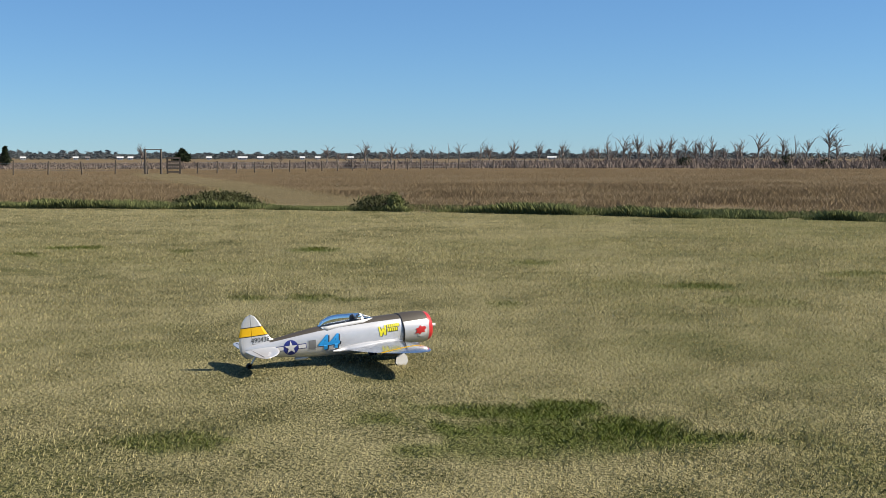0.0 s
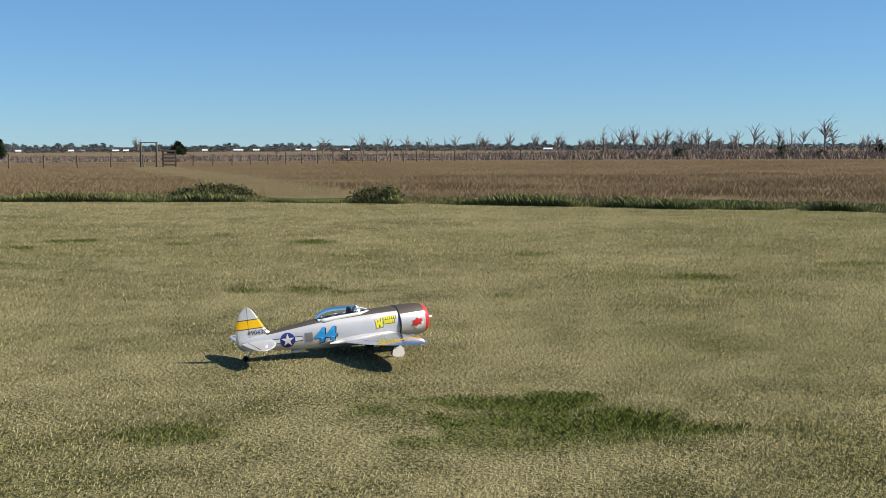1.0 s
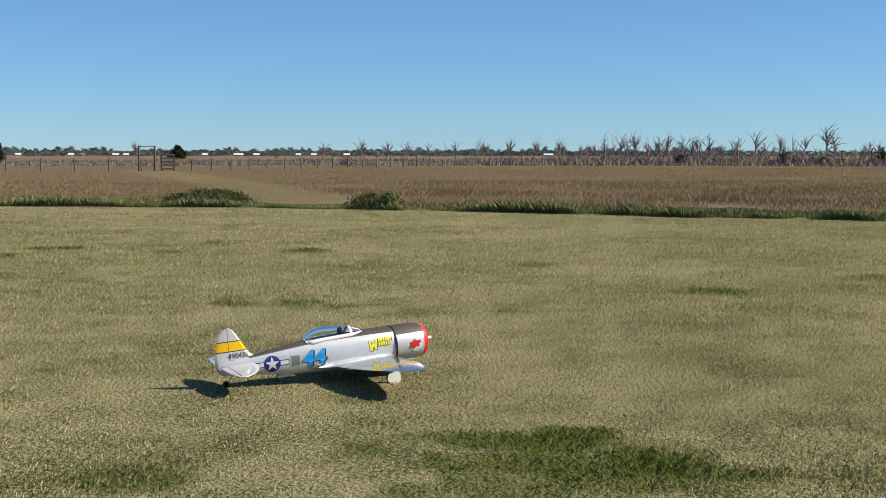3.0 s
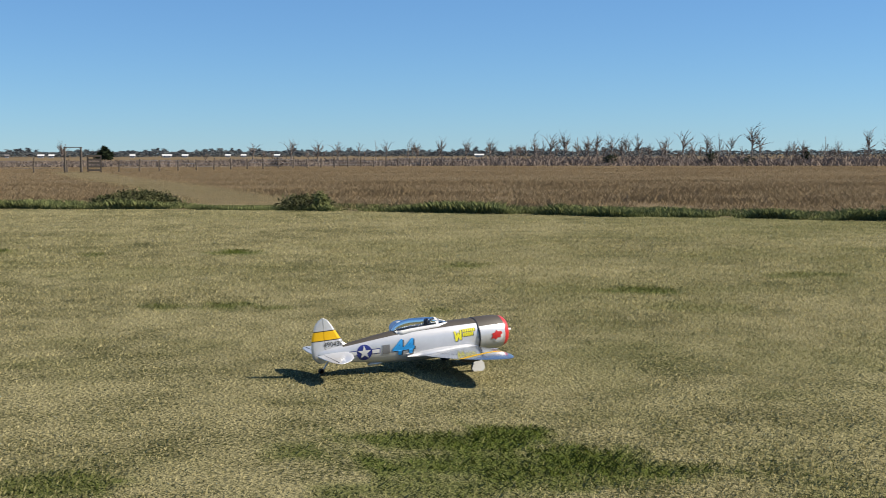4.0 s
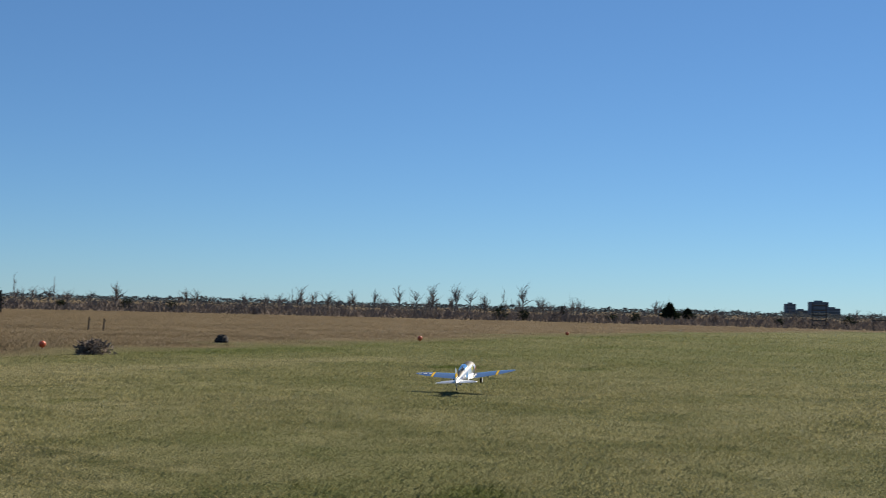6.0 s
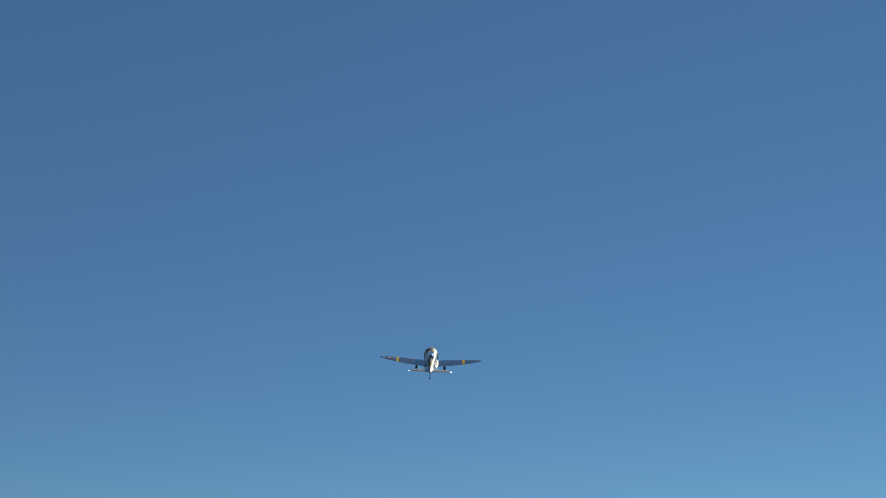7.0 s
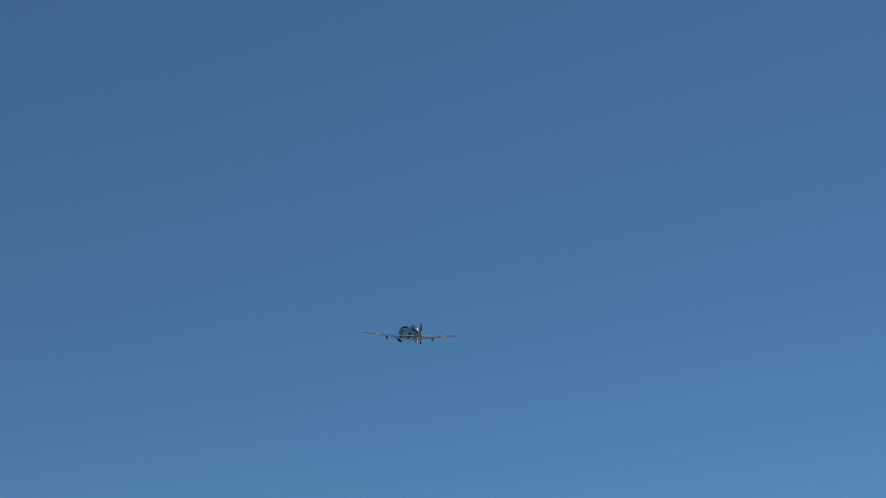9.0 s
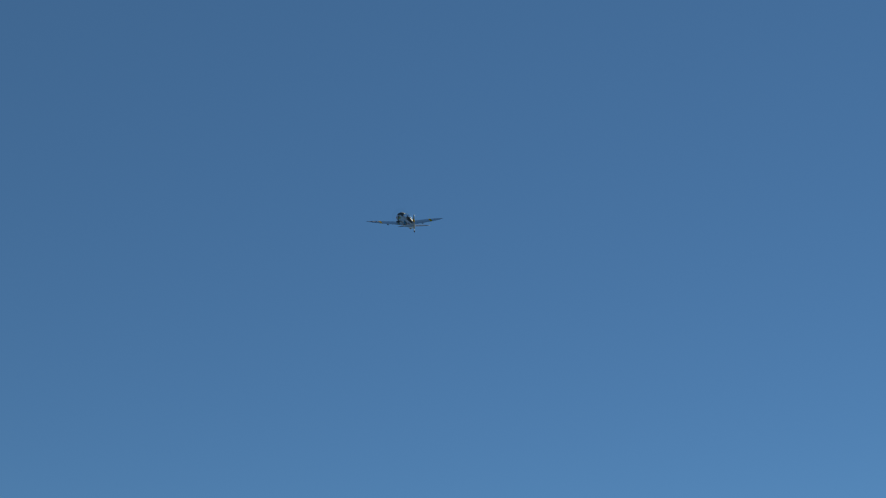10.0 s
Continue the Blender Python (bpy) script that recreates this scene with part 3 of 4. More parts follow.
def build_scrub():
    """Tangled low brush in front of and between the dead trees, and the woods on the skyline."""
    rs = np.random.RandomState(61)
    n = 90000
    az = -30 + 125 * rs.rand(n)
    r = 150 + 130 * rs.rand(n)
    x, y = r * np.sin(np.radians(az)), r * np.cos(np.radians(az))
    clump = value_noise(x, y, 6.0, 62)
    right = np.interp(az, [-25, 0, 8, 80], [0.35, 0.6, 1, 1])
    h = (0.25 + 1.25 * np.maximum(clump - 0.35, 0) * 2 * rs.rand(n)) * right
    me = blades("scrub", x, y, h, 0.10 + 0.12 * rs.rand(n), 0.2 + 0.8 * rs.rand(n), SCRUB, {})
    tagged(new("scrub", me), "tangle of low dry brown brush", "brush", kind="stuff")
    # far woods: many ragged crowns
    for r0, r1, h0, h1, a0, a1, n, mat, nm in ((620, 760, 2.2, 4.6, -32, 13, 70000, WOODS, "far_woods"), (420, 520, 2.0, 2.9, 8, 95, 40000, WOODS, "far_bank_scrub")):
        az = a0 + (a1 - a0) * rs.rand(n)
        r = r0 + (r1 - r0) * rs.rand(n)
        top = h0 + (h1 - h0) * value_noise(az * 3.1, az * 0 + 3, 1.0, 63) * value_noise(az * 11, az * 0 + 9, 1.0, 64) * 1.6
        z = top * rs.rand(n) ** 0.6
        c = np.stack([r * np.sin(np.radians(az)), r * np.cos(np.radians(az)), z], 1)
        s = (0.5 if nm == "far_woods" else 0.42)
        d, e = rs.normal(size=(n, 3)) * s * np.array([1.6, 1.6, 0.6]), rs.normal(size=(n, 3)) * s * np.array([1.2, 1.2, 0.7])
        vv = np.stack([c, c + d, c + e], 1).reshape(-1, 3)
        vv[:, 2] = np.maximum(vv[:, 2], 0)
        tagged(new(nm, big_mesh(nm, vv, np.arange(3 * n).reshape(-1, 3), mat)), "dark line of distant woods" if nm == "far_woods" else "low brown scrub along a far bank", "woods", kind="stuff")


build_scrub()
for _k, (_a, _r, _w, _h) in enumerate(((10.6, 178, 2.4, 1.2), (13.0, 176, 1.5, 0.9), (15.1, 172, 2.0, 1.5), (16.8, 176, 2.2, 0.9), (18.9, 178, 1.4, 1.0), (24.4, 175, 2.0, 0.9),
                                       (41.0, 165, 2.2, 1.2), (44.0, 170, 2.4, 1.0), (55.9, 160, 2.6, 1.5), (57.0, 160, 1.8, 1.2), (58.5, 158, 1.4, 1.0), (61.0, 165, 2.0, 0.9),
                                       (62.1, 165, 1.8, 1.1), (65.6, 170, 1.4, 1.2), (68.4, 175, 1.6, 0.9), (71.4, 170, 2.4, 1.5), (-4.5, 150, 3.0, 1.0), (39.0, 170, 2.2, 1.4), (36.2, 168, 1.8, 0.9))):
    bush(_a, _r, _w, _h, SCRUB if _k % 3 == 1 else CEDAR, 70 + _k, "dark low shrub in brown scrub", count=500, leaf=0.16)


# ---- fence, gateway and stiles ----
def build_fence():
    thing = tagged(new("fence"), "old wire fence on thin weathered wooden posts", "fence")
    rs = random.Random(81)
    line = [polar(-27, 112), polar(-21, 106), polar(-13.8, 108), None, polar(-11.6, 110), polar(-2, 135), polar(6, 170)]
    post_v, post_f = lathe([(-0.1, 0.055), (0.9, 0.052), (1.08, 0.045)], 7, "Z")
    post = mesh_from("post", post_v, post_f, POST)
    run = []
    for a, b in zip(line, line[1:]):
        if a is None or b is None:
            continue
        n = max(1, round((b - a).length / 2.5))
        pts = [a.lerp(b, k / n) for k in range(n + 1)]
        for p in pts:
            ob = part("post", post, thing, m=pose(p.x, p.y, 0, rs.uniform(-4, 4), rs.uniform(-4, 4) if rs.random() > 0.08 else 25, 0))
            ob.scale = (1, 1, rs.uniform(0.9, 1.15))
        for h in (0.35, 0.65, 0.95):
            v, f = [], []
            for p, q in zip(pts, pts[1:]):
                tube(v, f, (p.x, p.y, h), (q.x, q.y, h), 0.006, 0.006, 3)
            part("wire", mesh_from("wire", v, f, STEEL), thing)


build_fence()


def stile(az, r, width, height, rungs, wood, label, name="stile"):
    """A ladder-like timber frame: two posts, boards across and a foot rail."""
    thing = new(name)
    thing.matrix_basis = Matrix.Translation(polar(az, r)) @ pose(0, 0, 0, 0, 0, -az)
    for s in (-1, 1):
        part("post", box_mesh("post", wood, s * width / 2 - 0.07, s * width / 2 + 0.07, -0.07, 0.07, -0.05, height, 0.012), thing)
        part("brace", box_mesh("brace", wood, s * width / 2 - 0.05, s * width / 2 + 0.05, 0.5, 0.6, -0.05, height * 0.8, 0.012), thing)
    for k in range(rungs):
        z = height * (0.12 + 0.82 * k / (rungs - 1))
        part("board", box_mesh("board", POST, -width / 2 - 0.06, width / 2 + 0.06, -0.12, -0.072, z - 0.075, z + 0.075, 0.01), thing)
    part("step", box_mesh("step", wood, -width / 2, width / 2, 0.075, 0.49, height * 0.55, height * 0.55 + 0.06, 0.01), thing)
    return tagged(thing, label, "stile")


stile(-12.65, 109, 1.05, 1.45, 5, POST, "grey weathered timber stile with five boards")
stile(33.35, 118, 1.5, 2.0, 4, DARK_WOOD, "dark timber stand with boards across")
stile(70.1, 157, 1.6, 3.0, 5, DARK_WOOD, "tall dark timber stand with boards across")


def gateway():
    thing = new("gateway")
    thing.matrix_basis = Matrix.Translation(polar(-13.55, 108)) @ pose(0, 0, 0, 0, 0, 13)
    for x in (-0.65, 0.65):
        v, f = lathe([(-0.1, 0.1), (1.2, 0.09), (2.05, 0.08)], 8, "Z")
        part("post", mesh_from("post", [(a + x, b, c) for a, b, c in v], f, POST), thing)
    part("lintel", box_mesh("lintel", POST, -0.75, 0.75, -0.04, 0.04, 2.051, 2.12, 0.01), thing)
    tagged(thing, "plain wooden gateway of two posts and a lintel", "gateway")


gateway()


def rail_frame():
    thing = new("rail")
    thing.matrix_basis = Matrix.Translation(polar(73.2, 150)) @ pose(0, 0, 0, 0, 0, -73)
    for x in (-2.2, 0, 2.2):
        part("post", box_mesh("post", POST, x - 0.06, x + 0.06, -0.06, 0.06, -0.05, 1.15, 0.01), thing)
    part("bar", box_mesh("bar", POST, -2.3, 2.3, -0.07, 0.07, 1.151, 1.27, 0.01), thing)
    tagged(thing, "pale wooden hitching rail on posts", "rail")


rail_frame()


def marker(az, r, size):
    """A round plastic marker on a short stake."""
    thing = new("boundary_marker")
    thing.location = polar(az, r)
    v, f = lathe([(-0.05, 0.012), (size * 0.7, 0.012)], 6, "Z")
    part("stake", mesh_from("stake", v, f, POST), thing)
    ball = [(size * (0.7 + 0.5 * math.sin(a)), max(size * 0.5 * math.cos(a), 0.002)) for a in np.linspace(-math.pi / 2, math.pi / 2, 9)]
    v, f = lathe(ball, 14, "Z")
    part("ball", mesh_from("ball", v, f, ORANGE, True), thing)
    tagged(thing, "orange ball marker on a short stake in grass", "marker", "markers along the runway")


marker(52.25, 52.5, 0.21)
marker(35.5, 37.5, 0.2)
marker(59.0, 72.5, 0.2)


def stump():
    rs = random.Random(91)
    rings = [(-0.03, 0.24), (0.06, 0.25), (0.16, 0.2), (0.24, 0.15), (0.27, 0.05)]
    v, f = lathe(rings, 14, "Z")
    v = [(x * (1 + rs.uniform(-0.2, 0.2)), y * (1 + rs.uniform(-0.2, 0.2)), z * (1 + rs.uniform(-0.15, 0.15))) for x, y, z in v]
    ob = new("stump", mesh_from("stump", v, f, STUMP))
    ob.location = polar(43.25, 46)
    tagged(ob, "dark low stump in short grass", "stump")
    for az, h in ((37.4, 0.62), (38.05, 0.55)):
        v, f = [], []
        tube(v, f, (0, 0, -0.05), (0.04, 0, h), 0.04, 0.03, 6)
        tube(v, f, (0.03, 0, h * 0.6), (0.1, 0, h * 0.85), 0.02, 0.012, 5)
        o = new("stake", mesh_from("stake", v, f, DARK_WOOD))
        o.location = polar(az, 60)
        tagged(o, "short dark wooden stake in the meadow", "stake")


stump()


# ---- far buildings ----
def house(az, r, w, d, h, turn=0.0, walls=HOUSE_WHITE):
    thing = new("house")
    thing.matrix_basis = Matrix.Translation(polar(az, r)) @ pose(0, 0, 0, 0, 0, -az + turn)
    part("wall", box_mesh("wall", walls, -w / 2, w / 2, -d / 2, d / 2, -0.2, h), thing)
    v = [(-w / 2 - 0.3, -d / 2 - 0.3, h), (w / 2 + 0.3, -d / 2 - 0.3, h), (w / 2 + 0.3, d / 2 + 0.3, h), (-w / 2 - 0.3, d / 2 + 0.3, h), (-w / 2 - 0.3, 0, h + 0.7), (w / 2 + 0.3, 0, h + 0.7)]
    part("roof", mesh_from("roof", v, [(3, 2, 1, 0), (0, 1, 5, 4), (2, 3, 4, 5), (0, 4, 3), (1, 2, 5)], HOUSE_WHITE if w > 1.6 else ROOF), thing)
    for x in (-w * 0.28, w * 0.28):
        part("window", box_mesh("window", TOWER_GLASS, x - 0.2, x + 0.2, -d / 2 - 0.05, -d / 2 - 0.003, 0.4, 0.8), thing)
    tagged(thing, "small white far-off house before the woods", "house", "far houses")


for _a, _w in ((-16.8, 4), (-16.3, 3), (-14.9, 5), (-14.45, 4), (-11.0, 4), (-9.5, 8), (-8.7, 5), (-6.8, 4), (-6.1, 4), (-4.6, 5), (4.65, 8), (-19.0, 4)):
    house(_a, 590, _w * 0.5, 3, 0.8)


def tower(az, r, w, h, floors):
    thing = new("office_block")
    thing.matrix_basis = Matrix.Translation(polar(az, r)) @ pose(0, 0, 0, 0, 0, -az + 20)
    part("wall", box_mesh("wall", TOWER, -w / 2, w / 2, -w * 0.3, w * 0.3, -0.5, h), thing)
    part("roof", box_mesh("roof", TOWER, -w * 0.2, w * 0.2, -w * 0.15, w * 0.15, h + 0.004, h + 1.6), thing)
    for k in range(floors):
        z = h * (k + 0.35) / floors
        part("window", box_mesh("window", TOWER_GLASS, -w / 2 + 0.8, w / 2 - 0.8, -w * 0.3 - 0.15, -w * 0.3 - 0.01, z, z + h / floors * 0.5), thing)
    tagged(thing, "blue-grey far-off office block on the skyline", "building", "far blocks")


tower(68.85, 1500, 12, 15, 4)
tower(69.3, 1520, 16, 8, 2)
tower(70.05, 1500, 20, 18, 5)
tower(70.6, 1520, 18, 11, 3)


# ---- model aircraft ----
FUS = [(0.352, 0.084, -0.150, 0.112), (0.25, 0.088, -0.158, 0.112), (0.10, 0.090, -0.162, 0.109), (-0.05, 0.088, -0.158, 0.102), (-0.20, 0.084, -0.150, 0.092),
       (-0.35, 0.074, -0.138, 0.079), (-0.50, 0.056, -0.120, 0.063), (-0.65, 0.036, -0.098, 0.045), (-0.78, 0.022, -0.076, 0.028), (-0.87, 0.012, -0.052, 0.012)]


def fus_at(y):
    ys = [s[0] for s in FUS][::-1]
    return [float(np.interp(y, ys, [s[k] for s in FUS][::-1])) for k in (1, 2, 3)]


def fus_ring(y, w):
    """A point of the body's section; w in radians from the top, clockwise seen from behind."""
    top, bot, half = fus_at(y)
    c, s = math.cos(w), math.sin(w)
    e = 0.86
    mid = (top + bot) / 2
    return (half * math.copysign(abs(s) ** e, s), y, mid + (top - bot) / 2 * math.copysign(abs(c) ** e, c))


def fus_x(y, z):
    """Half width of the body at a height."""
    top, bot, half = fus_at(y)
    c = min(max((z - (top + bot) / 2) / ((top - bot) / 2), -0.999), 0.999)
    w = math.acos(math.copysign(abs(c) ** (1 / 0.86), c))
    return half * abs(math.sin(w)) ** 0.86


def skin(y0, y1, w0, w1, ny, nw):
    v, f = [], []
    for i in range(ny + 1):
        for j in range(nw + 1):
            v.append(fus_ring(y0 + (y1 - y0) * i / ny, w0 + (w1 - w0) * j / nw))
    for i in range(ny):
        for j in range(nw):
            a = i * (nw + 1) + j
            f.append((a, a + 1, a + nw + 2, a + nw + 1))
    return v, f


def wing_edge(s):
    lead = 0.111 + 0.165 * max(0.0, 1 - s ** 2.6) ** 0.62
    trail = 0.111 - 0.265 * max(0.0, 1 - s ** 2.2) ** 0.60
    return lead, trail


def aerofoil(u):
    """Half thickness over chord at u from the leading edge."""
    return 0.6 * (0.2969 * math.sqrt(u) - 0.126 * u - 0.3516 * u * u + 0.2843 * u ** 3 - 0.1015 * u ** 4)


def wing_point(side, s, u, up):
    lead, trail = wing_edge(s)
    chord = lead - trail
    z = -0.115 + 0.085 * s + (aerofoil(u) * chord * (0.9 if up > 0 else -0.75) * 0.9)
    return (side * 0.9 * s, lead - u * chord, z)


def wing_slice(side, s0, s1, ns, nu=14):
    v, f = [], []
    us = [0.5 - 0.5 * math.cos(math.pi * k / nu) for k in range(nu + 1)]
    loop = [(u, 1) for u in us] + [(u, -1) for u in us[-2:0:-1]]
    for i in range(ns + 1):
        s = s0 + (s1 - s0) * i / ns
        for u, up in loop:
            v.append(wing_point(side, min(s, 0.9995), u, up))
    m = len(loop)
    for i in range(ns):
        for j in range(m):
            a, b = i * m + j, i * m + (j + 1) % m
            f.append((a, b, b + m, a + m) if side > 0 else (b, a, a + m, b + m))
    return v, f


def flat_shape(outline):
    """A filled outline in a plane as a bmesh, cut fine enough to wrap on a curved skin."""
    bm = bmesh.new()
    bm.faces.new([bm.verts.new((x, y, 0)) for x, y in outline])
    return bm


def wrap(bm, place, mat, name, cuts=0.012):
    xs = [v.co.x for v in bm.verts]
    ys = [v.co.y for v in bm.verts]
    bmesh.ops.triangulate(bm, faces=bm.faces[:])
    for axis, lo, hi in ((0, min(xs), max(xs)), (1, min(ys), max(ys))):
        n = int((hi - lo) / cuts)
        for k in range(1, n + 1):
            co, no = [0, 0, 0], [0, 0, 0]
            co[axis], no[axis] = lo + (hi - lo) * k / (n + 1), 1
            bmesh.ops.bisect_plane(bm, geom=bm.verts[:] + bm.edges[:] + bm.faces[:], plane_co=co, plane_no=no)
    for v in bm.verts:
        v.co = place(v.co.x, v.co.y)
    me = bpy.data.meshes.new(name)
    bm.to_mesh(me)
    bm.free()
    me.materials.append(mat)
    return me


def star(cx, cy, r, turn=0.0):
    return [(cx + (r if k % 2 == 0 else r * 0.382) * math.sin(turn + math.pi * k / 5), cy + (r if k % 2 == 0 else r * 0.382) * math.cos(turn + math.pi * k / 5)) for k in range(10)]


def disc(cx, cy, r, n=28, squash=1.0):
    return [(cx + r * math.cos(2 * math.pi * k / n), cy + squash * r * math.sin(2 * math.pi * k / n)) for k in range(n)]


def rect(x0, x1, y0, y1, slant=0.0):
    return [(x0, y0), (x1, y0), (x1 + slant, y1), (x0 + slant, y1)]


def text_bmesh(body, size, shear=0.0, bold=0.0):
    cu = bpy.data.curves.new("lettering", "FONT")
    cu.body, cu.size, cu.shear, cu.offset = body, size, shear, bold
    cu.resolution_u = 3
    ob = bpy.data.objects.new("lettering", cu)
    scene.collection.objects.link(ob)
    dg = bpy.context.evaluated_depsgraph_get()
    me = bpy.data.meshes.new_from_object(ob.evaluated_get(dg))
    bpy.data.objects.remove(ob)
    bm = bmesh.new()
    bm.from_mesh(me)
    bpy.data.meshes.remove(me)
    return bm


def side_place(side, lift, y0=0.0, z0=0.0):
    """Maps a flat drawing, seen from that side, on to the body's flank."""
    def to(x, y):
        yy, zz = y0 + side * x, z0 + y
        return Vector((side * (fus_x(yy, zz) + lift), yy, zz))
    return to


def wing_place(side, lift):
    """Maps (span metres, metres from the leading edge line) on to the wing's upper skin."""
    def to(x, y):
        s = abs(x) / 0.9
        lead, trail = wing_edge(s)
        u = min(max((lead - y) / (lead - trail), 0.02), 0.98)
        p = wing_point(side, s, u, 1)
        return Vector((p[0], y, p[2] + lift))
    return to


def build_plane():
    plane = tagged(new("model_airplane"), "silver radio-controlled fighter model with red cowl ring and yellow tail bands", "model airplane")
    top = radians(40)
    v, f = skin(0.352, -0.87, top, 2 * math.pi - top, 40, 34)
    body = part("fuselage", mesh_from("fuselage", v, f, SILVER, True), plane)
    v, f = skin(0.352, -0.70, -top, top, 36, 8)
    part("anti_glare_panel", mesh_from("anti_glare_panel", v, f, OLIVE, True), body, "dark olive matt top panel")
    v, f = skin(-0.70, -0.87, -top, top, 6, 8)
    part("tail_deck", mesh_from("tail_deck", v, f, SILVER, True), body)

    # cowling
    zc = -0.034
    up = lambda vs: [(a, b, c + zc) for a, b, c in vs]
    rings = [(0.296, 0.1235), (0.34, 0.1245), (0.42, 0.1235), (0.47, 0.1195), (0.502, 0.114)]
    v, f = lathe(rings, 40, "Y", False)
    silver_f = [q for q in f if not sum(v[i][2] for i in q) / 4 > 0.075]
    dark_f = [q for q in f if sum(v[i][2] for i in q) / 4 > 0.075]
    cowl = part("cowling", mesh_from("cowling", up(v), silver_f, SILVER, True), plane)
    part("cowl_top_panel", mesh_from("cowl_top_panel", up(v), dark_f, OLIVE, True), cowl, "dark olive matt top panel")
    v, f = lathe([(0.502, 0.114), (0.525, 0.107), (0.54, 0.096), (0.543, 0.086), (0.535, 0.080), (0.50, 0.080)], 40, "Y", False)
    part("cowl_ring", mesh_from("cowl_ring", up(v), f, RED, True), cowl, "glossy red ring round the cowl's mouth")
    v, f = lathe([(0.290, 0.1225), (0.296, 0.1258), (0.301, 0.1250)], 40, "Y", False)
    part("cowl_seam", mesh_from("cowl_seam", up(v), f, BLACK, True), cowl, "black gap behind the cowling")
    v, f = lathe([(0.50, 0.078), (0.515, 0.05), (0.53, 0.03)], 24, "Y")
    part("engine_plug", mesh_from("engine_plug", up(v), f, DARK_CLOTH, True), cowl, "dark dummy engine")
    for k in range(9):
        a = 2 * math.pi * k / 9
        v, f = [], []
        tube(v, f, (0.03 * math.cos(a), 0.512, zc + 0.03 * math.sin(a)), (0.074 * math.cos(a), 0.512, zc + 0.074 * math.sin(a)), 0.011, 0.013, 6)
        part("cylinder", mesh_from("cylinder", v, f, STEEL), cowl)
    v, f = lathe([(0.52, 0.022), (0.555, 0.02), (0.575, 0.012), (0.606, 0.009), (0.609, 0.002)], 16, "Y")
    hub = part("propeller_hub", mesh_from("propeller_hub", up(v), f, WHITE, True), plane, "pale spinner nut")
    v, f = lathe([(0.570, 0.205), (0.572, 0.205)], 40, "Y")
    part("propeller", mesh_from("propeller", up(v), f, BLUR), hub, "spinning propeller, a faint dark blur")

    # wings in three lengths with the coloured band between
    for side in (-1, 1):
        v, f = wing_slice(side, 0.06, 0.61, 14)
        wing = part("wing", mesh_from("wing", v, f, WING_SILVER, True), plane)
        v, f = wing_slice(side, 0.61, 0.617, 1)
        part("band_edge", mesh_from("band_edge", v, f, BLACK, True), wing)
        v, f = wing_slice(side, 0.617, 0.663, 2)
        part("wing_band", mesh_from("wing_band", v, f, YELLOW, True), wing, "yellow band across the wing")
        v, f = wing_slice(side, 0.663, 0.67, 1)
        part("band_edge", mesh_from("band_edge", v, f, BLACK, True), wing)
        v, f = wing_slice(side, 0.67, 0.9995, 16)
        part("wing_tip", mesh_from("wing_tip", v, f, WING_SILVER, True), wing)
        # aileron and flap hinge lines
        to = wing_place(side, 0.001)
        for s0, s1 in ((0.16, 0.5), (0.52, 0.60), (0.68, 0.88)):
            pts = []
            for k in range(9):
                s = s0 + (s1 - s0) * k / 8
                lead, trail = wing_edge(s)
                pts.append((side * 0.9 * s, lead - 0.77 * (lead - trail)))
            ring = [(x, y) for x, y in pts] + [(x, y - 0.0022) for x, y in reversed(pts)]
            part("hinge_line", wrap(flat_shape(ring), to, BLACK, "hinge_line", 0.05), wing)
        v, f = lathe([(0.28, 0.002), (0.26, 0.008), (0.2, 0.009)], 10, "Y")
        for dx in (0.33, 0.355, 0.38):
            z = wing_point(side, dx / 0.9, 0.02, 1)[2] - 0.004
            part("gun_barrel", mesh_from("gun_barrel", [(a * 0.5 + side * dx, b + 0.02, c * 0.5 + z) for a, b, c in v], f, STEEL), wing)
        v, f = lathe([(0.10, 0.003), (0.08, 0.014), (0.0, 0.016), (-0.07, 0.003)], 10, "Y")
        z = wing_point(side, 0.44, 0.4, -1)[2] - 0.018
        part("pylon", mesh_from("pylon", [(a * 0.6 + side * 0.40, b + 0.06, c * 1.6 + z) for a, b, c in v], f, BLACK, True), wing, "dark under-wing pylon")
        # fillet between wing and body
        v, f = lathe([(0.29, 0.004), (0.2, 0.03), (0.0, 0.035), (-0.15, 0.026), (-0.26, 0.004)], 14, "Y")
        part("wing_fillet", mesh_from("wing_fillet", [(a * 1.2 + side * 0.098, b, c * 0.9 - 0.098) for a, b, c in v], f, SILVER, True), wing)
    # upper wing star, on the left wing
    left = [o for o in plane.children if o.name.startswith("wing")][0]
    to1, to2 = wing_place(-1, 0.0015), wing_place(-1, 0.0028)
    cy = 0.085
    part("insignia", wrap(flat_shape(disc(-0.72, cy, 0.062)), to1, NAVY, "insignia", 0.02), left, "blue roundel with white star and bars")
    part("insignia_star", wrap(flat_shape(star(-0.72, cy, 0.06)), to2, WHITE, "insignia_star", 0.02), left)
    for x0, x1 in ((-0.835, -0.785), (-0.655, -0.60)):
        part("insignia_bar", wrap(flat_shape(rect(x0, x1, cy - 0.018, cy + 0.018)), to2, WHITE, "insignia_bar", 0.02), left)

